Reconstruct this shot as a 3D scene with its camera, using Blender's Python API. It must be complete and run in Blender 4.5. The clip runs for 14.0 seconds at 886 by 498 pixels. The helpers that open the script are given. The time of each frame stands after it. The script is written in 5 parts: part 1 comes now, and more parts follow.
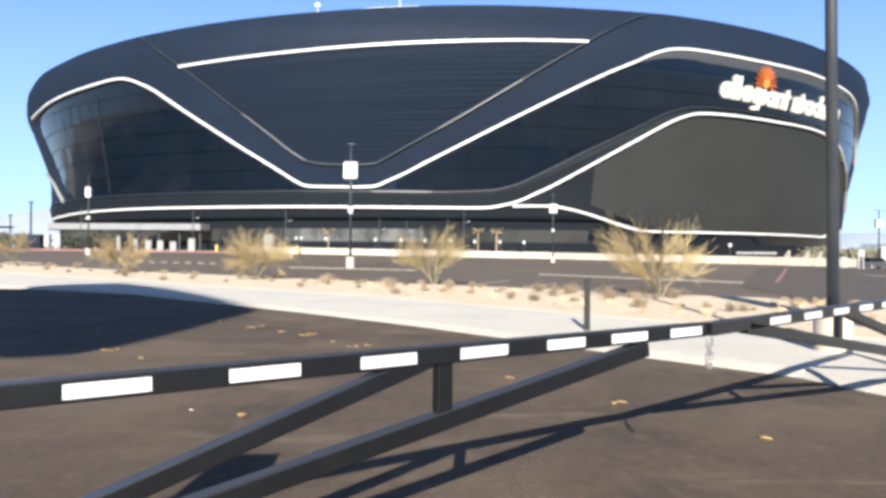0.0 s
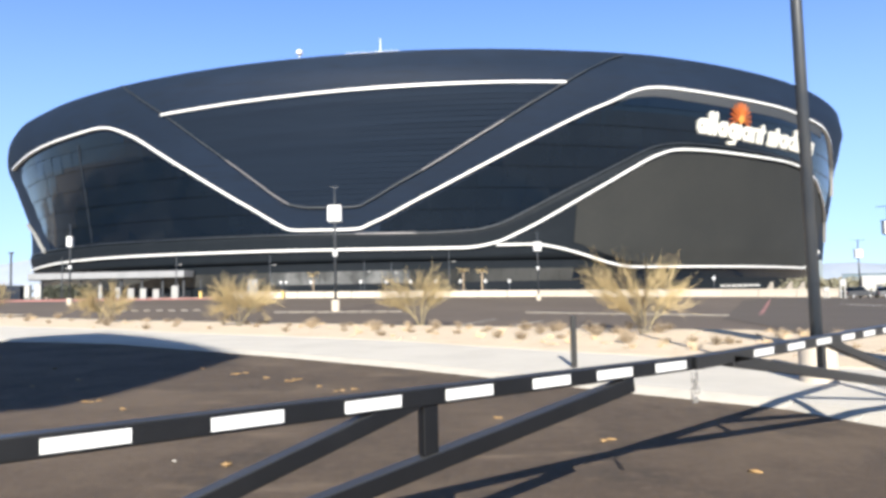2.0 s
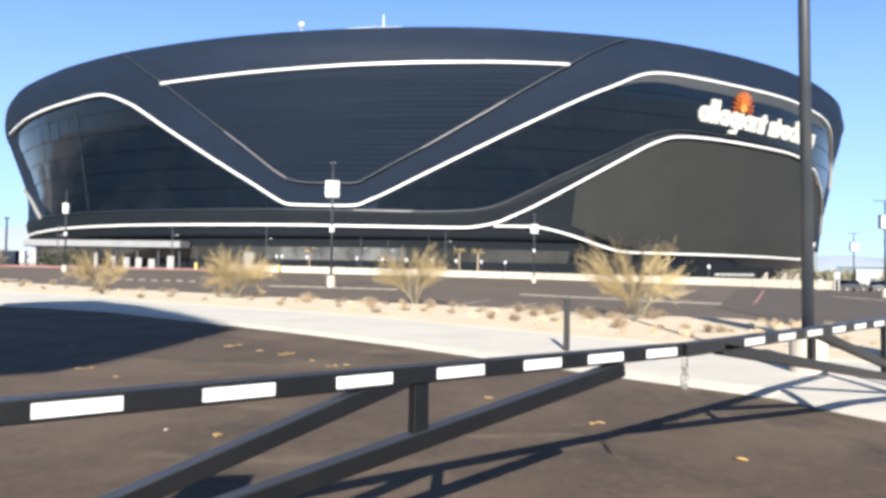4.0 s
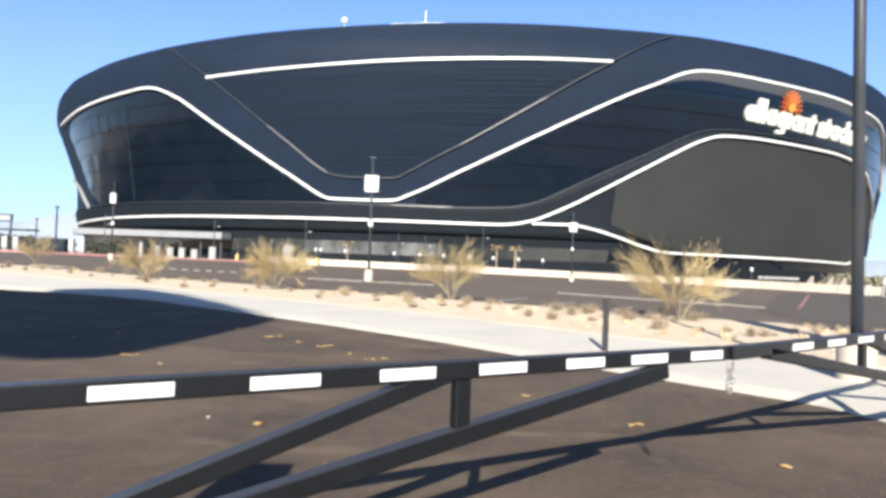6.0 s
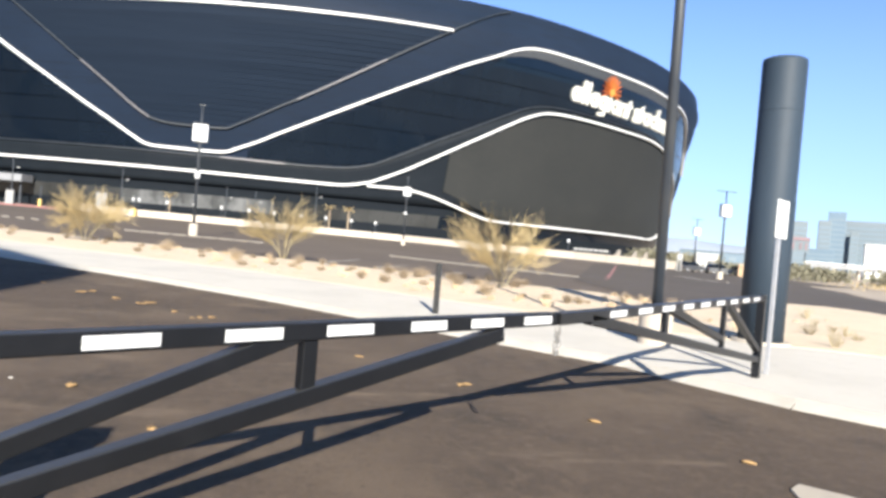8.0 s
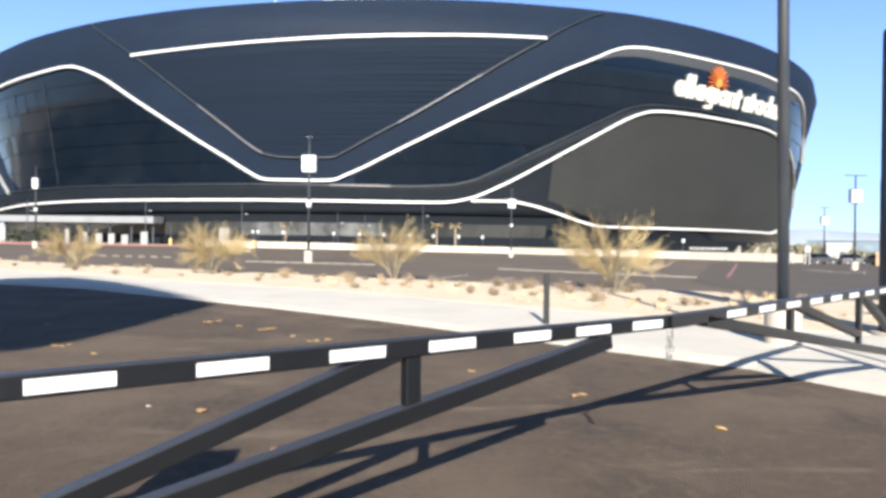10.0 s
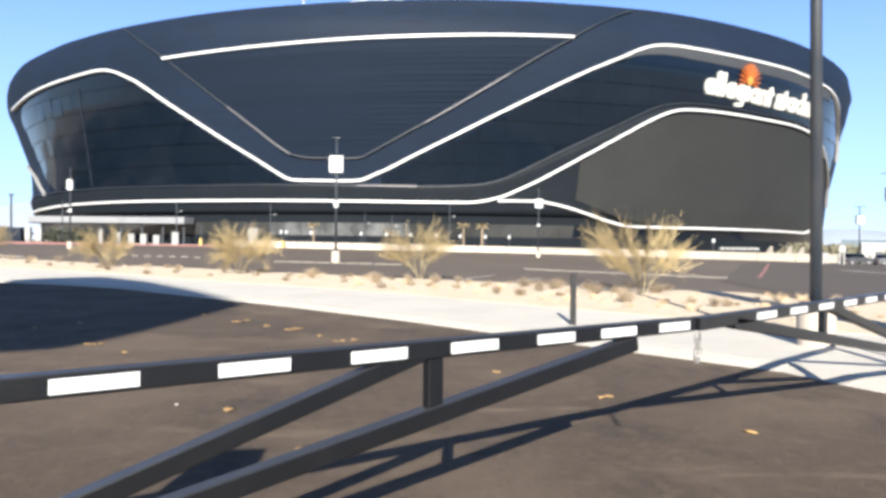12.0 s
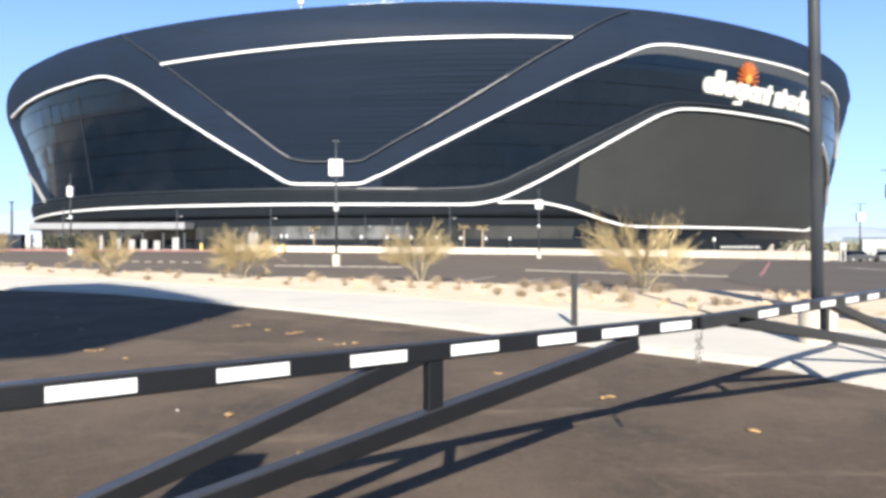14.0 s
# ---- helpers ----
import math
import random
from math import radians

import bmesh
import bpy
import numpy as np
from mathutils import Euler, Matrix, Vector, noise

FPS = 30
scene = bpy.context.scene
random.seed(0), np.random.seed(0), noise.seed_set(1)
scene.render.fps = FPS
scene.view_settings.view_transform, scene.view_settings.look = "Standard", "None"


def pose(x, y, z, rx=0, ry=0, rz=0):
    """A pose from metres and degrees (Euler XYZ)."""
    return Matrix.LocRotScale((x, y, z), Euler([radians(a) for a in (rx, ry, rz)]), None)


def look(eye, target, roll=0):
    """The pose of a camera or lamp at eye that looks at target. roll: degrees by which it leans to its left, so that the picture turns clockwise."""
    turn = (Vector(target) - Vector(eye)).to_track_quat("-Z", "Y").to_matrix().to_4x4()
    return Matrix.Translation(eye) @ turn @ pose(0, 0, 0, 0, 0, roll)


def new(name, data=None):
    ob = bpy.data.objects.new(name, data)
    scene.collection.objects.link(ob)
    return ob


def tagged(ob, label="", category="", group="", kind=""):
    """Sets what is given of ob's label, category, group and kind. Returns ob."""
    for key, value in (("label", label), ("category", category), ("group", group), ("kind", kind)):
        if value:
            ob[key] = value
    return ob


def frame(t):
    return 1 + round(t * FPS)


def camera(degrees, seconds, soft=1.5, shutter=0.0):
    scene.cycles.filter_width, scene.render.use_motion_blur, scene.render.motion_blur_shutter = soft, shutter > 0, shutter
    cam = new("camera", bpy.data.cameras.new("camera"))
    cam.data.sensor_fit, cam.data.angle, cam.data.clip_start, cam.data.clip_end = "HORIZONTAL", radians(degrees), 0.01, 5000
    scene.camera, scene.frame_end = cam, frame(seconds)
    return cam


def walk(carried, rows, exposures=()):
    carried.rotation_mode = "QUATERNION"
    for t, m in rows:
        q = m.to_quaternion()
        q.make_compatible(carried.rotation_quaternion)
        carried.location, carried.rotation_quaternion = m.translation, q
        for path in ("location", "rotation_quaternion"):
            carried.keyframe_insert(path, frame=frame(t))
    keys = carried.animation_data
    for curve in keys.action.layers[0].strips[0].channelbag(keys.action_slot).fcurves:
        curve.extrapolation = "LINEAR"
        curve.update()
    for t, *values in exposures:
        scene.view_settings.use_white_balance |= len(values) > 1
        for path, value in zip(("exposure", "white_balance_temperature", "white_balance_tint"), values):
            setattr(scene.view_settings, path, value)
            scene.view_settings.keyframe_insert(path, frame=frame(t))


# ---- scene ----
cam = camera(63.8, 14.0, soft=3.3)
PATH = [
    (0, (0.014, -0.148, 1.542), (-0.004, 1.852, 1.544), 0.4),
    (0.5, (0.025, -0.146, 1.54), (0.101, 1.853, 1.527), -0.6),
    (1, (0.021, -0.122, 1.541), (0.059, 1.877, 1.546), -1.8),
    (1.5, (0.026, -0.152, 1.544), (0.068, 1.847, 1.592), -1.4),
    (2, (0.029, -0.16, 1.544), (0.053, 1.837, 1.659), -1.1),
    (2.5, (0.034, -0.162, 1.537), (0.103, 1.834, 1.633), -1.5),
    (2.7, (0.031, -0.153, 1.54), (0.071, 1.845, 1.625), -0.5),
    (4.8, (0.034, -0.166, 1.544), (0.071, 1.833, 1.588), 1.1),
    (5, (0.031, -0.162, 1.544), (0.056, 1.837, 1.583), 0.8),
    (5.5, (0.037, -0.173, 1.546), (0.055, 1.826, 1.606), 1.6),
    (6, (-0.001, -0.162, 1.54), (-0.072, 1.836, 1.584), 2.1),
    (6.5, (-0.109, -0.172, 1.532), (-0.201, 1.825, 1.572), 1.3),
    (7, (-0.212, -0.158, 1.52), (-0.235, 1.842, 1.517), 2.1),
    (7.5, (-0.199, -0.149, 1.53), (-0.094, 1.848, 1.544), 2.3),
    (8, (-0.089, -0.166, 1.541), (0.312, 1.793, 1.506), 4.8),
    (8.5, (-0.033, -0.162, 1.532), (0.181, 1.826, 1.493), 0.5),
    (8.7, (-0.031, -0.157, 1.531), (0.108, 1.838, 1.483), 1.3),
    (10.8, (-0.025, -0.15, 1.542), (0.048, 1.849, 1.547), 0.4),
    (11, (-0.022, -0.155, 1.543), (0.034, 1.844, 1.543), 0.5),
    (11.5, (-0.016, -0.144, 1.54), (0.011, 1.856, 1.531), 0.7),
    (12, (-0.009, -0.131, 1.54), (0.014, 1.869, 1.527), 0.6),
    (12.5, (-0.001, -0.126, 1.541), (0.044, 1.874, 1.542), -0.3),
    (13, (0.002, -0.115, 1.539), (0.03, 1.885, 1.525), -0.2),
    (13.5, (0.004, -0.11, 1.539), (0.018, 1.889, 1.539), 0.1),
    (14, (0.0, -0.115, 1.538), (0.021, 1.884, 1.531), -0.1),
]
walk(cam, [(t, look(eye, target, roll)) for t, eye, target, roll in PATH], exposures=[(0.0, 1.49), (2.0, 1.48), (5.0, 1.52), (7.0, 1.5), (8.0, 1.6), (8.5, 1.55), (11.0, 1.6), (14.0, 1.6)])

# ---------------------------------------------------------------- light
SUN_ELEVATION, SHADOW_DRIFT = 23.3, 0.05
world = bpy.data.worlds.new("sky")
scene.world = world
world.use_nodes = True
wn = world.node_tree.nodes
sky = wn.new("ShaderNodeTexSky")
sky.sky_type = "NISHITA"
sky.sun_disc = False
sky.sun_elevation = radians(SUN_ELEVATION)
sky.sun_rotation = radians(180)
sky.altitude, sky.air_density, sky.dust_density, sky.ozone_density = 1500, 0.85, 0.0, 1.6
wn["Background"].inputs["Strength"].default_value = 0.10
# pale blue haze that thickens towards the horizon
wl = world.node_tree.links
coord, parts_xyz, climb, haze = wn.new("ShaderNodeTexCoord"), wn.new("ShaderNodeSeparateXYZ"), wn.new("ShaderNodeMapRange"), wn.new("ShaderNodeMixRGB")
climb.interpolation_type = "SMOOTHSTEP"
for key, value in (("From Min", -0.1), ("From Max", 0.45), ("To Min", 0.8), ("To Max", 0.0)):
    climb.inputs[key].default_value = value
haze.inputs["Color2"].default_value = (1.75, 2.35, 3.3, 1)
wl.new(coord.outputs["Generated"], parts_xyz.inputs[0])
wl.new(parts_xyz.outputs["Z"], climb.inputs["Value"])
wl.new(climb.outputs[0], haze.inputs["Fac"])
deep = wn.new("ShaderNodeMixRGB")
deep.blend_type = "MULTIPLY"
deep.inputs["Fac"].default_value = 1.0
deep.inputs["Color2"].default_value = (0.6, 0.72, 0.98, 1)
wl.new(sky.outputs["Color"], deep.inputs["Color1"])
zenith, height = wn.new("ShaderNodeMixRGB"), wn.new("ShaderNodeMapRange")
zenith.blend_type = "MULTIPLY"
zenith.inputs["Color2"].default_value = (0.98, 0.73, 0.36, 1)
height.interpolation_type = "SMOOTHSTEP"
height.inputs["From Min"].default_value, height.inputs["From Max"].default_value = 0.38, 0.9
wl.new(parts_xyz.outputs["Z"], height.inputs["Value"])
wl.new(height.outputs[0], zenith.inputs["Fac"])
wl.new(deep.outputs[0], zenith.inputs["Color1"])
wl.new(zenith.outputs[0], haze.inputs["Color1"])
wl.new(haze.outputs[0], wn["Background"].inputs["Color"])

sun = new("sun", bpy.data.lights.new("sun", "SUN"))
sun.data.energy, sun.data.angle, sun.data.color = 4.8, radians(0.53), (1.0, 0.942, 0.825)
run = 1 / math.tan(radians(SUN_ELEVATION))
sun.matrix_world = look((-SHADOW_DRIFT * 20, -20, 20 / run), (0, 0, 0))

# ---------------------------------------------------------------- materials


def mat(name, color, rough=0.6, metal=0.0, spots=(), bump=0.0, bump_scale=60.0, coat=0.0, vary=0.0, spec=0.5, coords="Object"):
    """A surface: base colour with layers of (scale, colour, from, to, stretch) noise, island or object variation, and fine relief."""
    m = bpy.data.materials.new(name)
    m.use_nodes = True
    nt = m.node_tree
    b = nt.nodes["Principled BSDF"]
    b.inputs["Roughness"].default_value = rough
    b.inputs["Metallic"].default_value = metal
    b.inputs["Coat Weight"].default_value = coat
    b.inputs["Specular IOR Level"].default_value = spec
    tc = nt.nodes.new("ShaderNodeTexCoord")
    rgb = nt.nodes.new("ShaderNodeRGB")
    rgb.outputs[0].default_value = (*color, 1)
    out = rgb.outputs[0]
    for scale, col, lo, hi, stretch in spots:
        mp = nt.nodes.new("ShaderNodeMapping")
        mp.inputs["Scale"].default_value = stretch
        nt.links.new(tc.outputs[coords], mp.inputs["Vector"])
        nz = nt.nodes.new("ShaderNodeTexNoise")
        nz.inputs["Scale"].default_value = scale
        nz.inputs["Detail"].default_value = 6
        nz.inputs["Roughness"].default_value = 0.65
        nt.links.new(mp.outputs[0], nz.inputs["Vector"])
        mr = nt.nodes.new("ShaderNodeMapRange")
        mr.inputs["From Min"].default_value, mr.inputs["From Max"].default_value = lo, hi
        nt.links.new(nz.outputs["Fac"], mr.inputs["Value"])
        mix = nt.nodes.new("ShaderNodeMixRGB")
        mix.inputs["Color2"].default_value = (*col, 1)
        nt.links.new(mr.outputs[0], mix.inputs["Fac"])
        nt.links.new(out, mix.inputs["Color1"])
        out = mix.outputs[0]
    if vary:
        oi = nt.nodes.new("ShaderNodeObjectInfo")
        gi = nt.nodes.new("ShaderNodeNewGeometry")
        add = nt.nodes.new("ShaderNodeMath")
        nt.links.new(oi.outputs["Random"], add.inputs[0])
        nt.links.new(gi.outputs["Random Per Island"], add.inputs[1])
        mr = nt.nodes.new("ShaderNodeMapRange")
        mr.inputs["From Max"].default_value = 2.0
        mr.inputs["To Min"].default_value, mr.inputs["To Max"].default_value = 1 - vary, 1 + vary
        nt.links.new(add.outputs[0], mr.inputs["Value"])
        hsv = nt.nodes.new("ShaderNodeHueSaturation")
        nt.links.new(mr.outputs[0], hsv.inputs["Value"])
        nt.links.new(out, hsv.inputs["Color"])
        out = hsv.outputs[0]
    nt.links.new(out, b.inputs["Base Color"])
    if bump:
        nz = nt.nodes.new("ShaderNodeTexNoise")
        nz.inputs["Scale"].default_value = bump_scale
        nz.inputs["Detail"].default_value = 5
        nt.links.new(tc.outputs[coords], nz.inputs["Vector"])
        bp = nt.nodes.new("ShaderNodeBump")
        bp.inputs["Strength"].default_value = bump
        bp.inputs["Distance"].default_value = 0.02
        nt.links.new(nz.outputs["Fac"], bp.inputs["Height"])
        nt.links.new(bp.outputs[0], b.inputs["Normal"])
    return m


ONE = (1, 1, 1)
M_drive = mat("drive_asphalt", (0.059, 0.039, 0.025), 0.9, spots=((190, (0.141, 0.097, 0.063), 0.5, 0.7, ONE), (0.35, (0.112, 0.078, 0.051), 0.46, 0.6, ONE), (0.9, (0.036, 0.0245, 0.0165), 0.52, 0.68, (1, 0.6, 1)), (7, (0.112, 0.077, 0.05), 0.5, 0.72, ONE), (16, (0.036, 0.025, 0.0165), 0.54, 0.74, ONE), (38, (0.165, 0.115, 0.076), 0.55, 0.72, ONE), (0.8, (0.155, 0.11, 0.074), 0.59, 0.7, (0.45, 1.5, 1)), (90, (0.026, 0.018, 0.0122), 0.58, 0.72, ONE)), bump=0.8, bump_scale=110)
M_lot = mat("lot_asphalt", (0.092, 0.069, 0.051), 0.85, spots=((0.05, (0.126, 0.096, 0.072), 0.4, 0.7, ONE), (1.2, (0.06, 0.052, 0.048), 0.5, 0.8, (0.15, 1, 1))), bump=0.3, bump_scale=30)
M_concrete = mat("concrete", (0.52, 0.487, 0.437), 0.85, spots=((0.5, (0.43, 0.403, 0.362), 0.45, 0.75, ONE), (14, (0.46, 0.431, 0.388), 0.5, 0.8, ONE), (3.0, (0.35, 0.332, 0.306), 0.64, 0.8, ONE)), bump=0.25, bump_scale=40)
M_kerb = mat("kerb_concrete", (0.43, 0.4, 0.355), 0.9, spots=((2.5, (0.37, 0.345, 0.305), 0.45, 0.7, ONE), (20, (0.46, 0.43, 0.382), 0.5, 0.75, ONE)), bump=0.3, bump_scale=30)
M_fascia = mat("grey_fascia", (0.19, 0.195, 0.205), 0.5, spots=((0.3, (0.16, 0.165, 0.175), 0.45, 0.7, ONE),))
M_lot_kerb = mat("weathered_kerb", (0.2, 0.18, 0.155), 0.9, spots=((2, (0.14, 0.125, 0.11), 0.45, 0.7, ONE),), bump=0.3, bump_scale=25)
M_totem = mat("white_cladding", (0.27, 0.27, 0.265), 0.6, spots=((0.8, (0.22, 0.22, 0.215), 0.45, 0.7, ONE),))
M_pylon = mat("dull_grey_cladding", (0.2, 0.2, 0.198), 0.6, spots=((0.6, (0.165, 0.166, 0.165), 0.45, 0.7, ONE),), vary=0.25)
M_pole_base = mat("painted_concrete", (0.38, 0.335, 0.28), 0.85, spots=((3, (0.33, 0.29, 0.245), 0.45, 0.75, ONE),), bump=0.3, bump_scale=25)
M_sand = mat("decomposed_granite", (0.58, 0.475, 0.355), 0.95, spots=((0.8, (0.5, 0.4, 0.29), 0.45, 0.7, ONE), (24, (0.65, 0.55, 0.43), 0.52, 0.75, ONE), (9, (0.42, 0.315, 0.21), 0.6, 0.78, ONE)), bump=0.8, bump_scale=18)
M_desert = mat("desert_ground", (0.36, 0.3, 0.235), 0.95, spots=((0.02, (0.25, 0.21, 0.17), 0.4, 0.7, ONE), (0.4, (0.3, 0.25, 0.2), 0.45, 0.7, ONE)), bump=0.4, bump_scale=4)
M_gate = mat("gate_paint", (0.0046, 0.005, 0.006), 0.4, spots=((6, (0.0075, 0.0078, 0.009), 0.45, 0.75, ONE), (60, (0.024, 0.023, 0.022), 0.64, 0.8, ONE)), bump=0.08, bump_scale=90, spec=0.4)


def paint_sky_sheen(m, colour, most):
    """Puts sky sheen into the colour of upward faces as a patchy lighter tone."""
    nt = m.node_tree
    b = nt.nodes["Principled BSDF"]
    geo, xyz, up, paler = (nt.nodes.new(k) for k in ("ShaderNodeNewGeometry", "ShaderNodeSeparateXYZ", "ShaderNodeMapRange", "ShaderNodeMixRGB"))
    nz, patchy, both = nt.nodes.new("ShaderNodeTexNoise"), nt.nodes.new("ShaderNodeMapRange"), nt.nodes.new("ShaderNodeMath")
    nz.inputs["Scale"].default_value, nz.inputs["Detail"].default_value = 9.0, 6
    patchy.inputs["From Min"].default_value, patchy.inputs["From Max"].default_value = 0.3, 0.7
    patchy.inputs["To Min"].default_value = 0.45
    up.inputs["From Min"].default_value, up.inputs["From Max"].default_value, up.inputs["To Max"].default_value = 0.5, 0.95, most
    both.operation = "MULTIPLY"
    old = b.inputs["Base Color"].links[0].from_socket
    paler.inputs["Color2"].default_value = (*colour, 1)
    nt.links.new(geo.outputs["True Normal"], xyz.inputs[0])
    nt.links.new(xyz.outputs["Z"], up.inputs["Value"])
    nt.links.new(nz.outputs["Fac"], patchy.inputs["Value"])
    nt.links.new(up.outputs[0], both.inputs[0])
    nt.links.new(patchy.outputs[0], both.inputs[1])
    nt.links.new(both.outputs[0], paler.inputs["Fac"])
    nt.links.new(old, paler.inputs["Color1"])
    nt.links.new(paler.outputs[0], b.inputs["Base Color"])


# gate tops: sky light painted in as a paler base colour
paint_sky_sheen(M_gate, (0.08, 0.082, 0.085), 0.5)
M_tape = mat("reflective_tape", (0.5, 0.505, 0.51), 0.35, spots=((9, (0.42, 0.425, 0.43), 0.5, 0.8, ONE),), coat=0.3)
M_chain = mat("galvanised_chain", (0.27, 0.26, 0.25), 0.5, 0.5, spots=((40, (0.2, 0.19, 0.175), 0.45, 0.7, ONE),))
M_galv = mat("galvanised_steel", (0.46, 0.46, 0.47), 0.45, 0.6, spots=((10, (0.36, 0.36, 0.37), 0.45, 0.7, ONE),))
M_pole = mat("dark_pole_paint", (0.022, 0.028, 0.038), 0.45, spots=((5, (0.045, 0.047, 0.05), 0.4, 0.7, (1, 1, 0.2)),), bump=0.05)
M_column = mat("dark_column_paint", (0.021, 0.033, 0.048), 0.62, spots=((2, (0.028, 0.04, 0.055), 0.4, 0.7, (1, 1, 0.25)), (20, (0.02, 0.026, 0.034), 0.55, 0.75, ONE)), bump=0.05, bump_scale=20, spec=0.25)
M_white = mat("white_paint", (0.6, 0.6, 0.585), 0.5, spots=((4, (0.52, 0.52, 0.505), 0.5, 0.75, ONE),))
M_lamp_glass = mat("frosted_lens", (0.5, 0.505, 0.505), 0.3, spots=((6, (0.43, 0.435, 0.44), 0.45, 0.7, ONE),))
M_leaf = mat("dry_fallen_leaf", (0.44, 0.27, 0.115), 0.8, spots=((30, (0.42, 0.28, 0.13), 0.4, 0.7, ONE),), vary=0.3)
M_paper = mat("paper_scrap", (0.7, 0.66, 0.6), 0.8, spots=((40, (0.6, 0.56, 0.5), 0.4, 0.7, ONE),))
M_skin = mat("black_metal_panel", (0.0085, 0.0145, 0.0272), 0.62, 0.0, spots=((0.03, (0.0103, 0.0175, 0.033), 0.4, 0.7, ONE), (0.5, (0.0085, 0.0122, 0.019), 0.5, 0.75, (0.2, 0.2, 3))), spec=0.08)
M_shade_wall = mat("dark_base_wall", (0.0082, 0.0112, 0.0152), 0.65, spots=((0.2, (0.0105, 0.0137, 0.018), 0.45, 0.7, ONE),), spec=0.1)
M_louvre = mat("dark_louvre", (0.0095, 0.0158, 0.028), 0.6, spots=((0.3, (0.011, 0.0178, 0.031), 0.45, 0.7, (0.2, 0.2, 3)),), vary=0.13, spec=0.1)
M_glass = mat("black_facade_glass", (0.003, 0.0061, 0.0118), 0.1, spots=((0.06, (0.0046, 0.0084, 0.0148), 0.4, 0.7, ONE), (0.7, (0.0034, 0.0066, 0.0118), 0.5, 0.7, (0.1, 0.1, 4))), bump=0.25, bump_scale=0.12, vary=0.08, spec=0.3)
M_glass.node_tree.nodes["Principled BSDF"].inputs["Specular Tint"].default_value = (0.8, 0.91, 1.0, 1)
# pale noise patches in the lobby glass stand in for plaza reflections
M_base_glass = mat("lobby_glass", (0.022, 0.024, 0.025), 0.16, spots=((0.03, (0.04, 0.043, 0.045), 0.46, 0.6, (1, 1, 0.3)),), vary=0.05, spec=0.5)
M_reflection_glass = mat("lobby_glass_reflecting", (0.05, 0.054, 0.057), 0.2, spots=((0.16, (0.13, 0.135, 0.14), 0.42, 0.62, (1, 1, 0.6)),), vary=0.08, spec=0.5)
M_screen = mat("mesh_screen", (0.0148, 0.0164, 0.0168), 0.75, spots=((0.05, (0.0195, 0.0208, 0.0206), 0.4, 0.7, ONE), (1.5, (0.026, 0.0265, 0.025), 0.5, 0.75, (1, 1, 3))), spec=0.3)
M_band = mat("grey_head_panel", (0.03, 0.033, 0.037), 0.6, spots=((0.2, (0.024, 0.027, 0.031), 0.45, 0.7, ONE),))
M_ribbon = mat("white_ribbon", (0.52, 0.52, 0.515), 0.4, spots=((0.4, (0.45, 0.45, 0.445), 0.5, 0.8, ONE),))
# one trim in two tones: sunlit and dim stretches put into the colour
M_trim_lit = mat("trim_lit", (0.085, 0.083, 0.09), 0.4, 0.3, spots=((0.2, (0.11, 0.107, 0.115), 0.4, 0.7, ONE),))
M_trim_dim = mat("trim_dim", (0.015, 0.021, 0.029), 0.55, spots=((0.2, (0.021, 0.027, 0.035), 0.4, 0.7, ONE),))
M_roof = mat("roof_membrane", (0.36, 0.36, 0.36), 0.7, spots=((0.05, (0.3, 0.3, 0.3), 0.4, 0.7, ONE),))
M_letter = mat("sign_white", (0.46, 0.455, 0.42), 0.4, spots=((0.5, (0.42, 0.415, 0.38), 0.5, 0.8, ONE),))
M_amber = mat("sign_amber", (0.5, 0.2, 0.04), 0.5, spots=((0.6, (0.46, 0.17, 0.03), 0.4, 0.7, ONE),))
M_orange = mat("sign_orange", (0.42, 0.1, 0.02), 0.5, spots=((0.6, (0.46, 0.13, 0.03), 0.4, 0.7, ONE),))
M_line = mat("lot_paint", (0.55, 0.53, 0.5), 0.8, spots=((6, (0.3, 0.28, 0.26), 0.5, 0.72, ONE),))
M_red = mat("red_kerb_paint", (0.33, 0.14, 0.13), 0.7, spots=((3, (0.26, 0.14, 0.13), 0.45, 0.7, ONE),))
M_yellow = mat("yellow_paint", (0.58, 0.41, 0.14), 0.6, spots=((5, (0.6, 0.4, 0.1), 0.45, 0.7, ONE),))
M_bark = mat("green_bark", (0.34, 0.28, 0.16), 0.85, spots=((12, (0.2, 0.165, 0.09), 0.4, 0.7, (1, 1, 0.3)),), bump=0.3)
M_twig = mat("palo_verde_twigs", (0.37, 0.285, 0.145), 0.8, spots=((2, (0.3, 0.23, 0.12), 0.4, 0.7, ONE),), vary=0.35)
M_shrub = mat("dry_shrub", (0.265, 0.205, 0.14), 0.9, spots=((3, (0.19, 0.145, 0.098), 0.4, 0.7, ONE),), vary=0.4)
M_wisp = mat("dry_grass_blades", (0.48, 0.37, 0.24), 0.9, spots=((3, (0.4, 0.3, 0.19), 0.4, 0.7, ONE),), vary=0.3)
M_rock = mat("landscape_rock", (0.34, 0.27, 0.2), 0.9, spots=((6, (0.25, 0.19, 0.14), 0.4, 0.7, ONE),), bump=0.6, bump_scale=8, vary=0.3)

# ---------------------------------------------------------------- mesh helpers


def link(name, bm, material, parent=None, label="", smooth=False):
    me = bpy.data.meshes.new(name)
    bmesh.ops.recalc_face_normals(bm, faces=bm.faces)
    bm.to_mesh(me)
    bm.free()
    me.materials.append(material)
    if smooth:
        me.shade_smooth()
    ob = new(name, me)
    if parent:
        ob.parent = parent
    if label:
        ob["label"] = label
    return ob


def part(name, bm, material, parent, label="", smooth=False):
    return link(name, bm, material, parent, label, smooth)


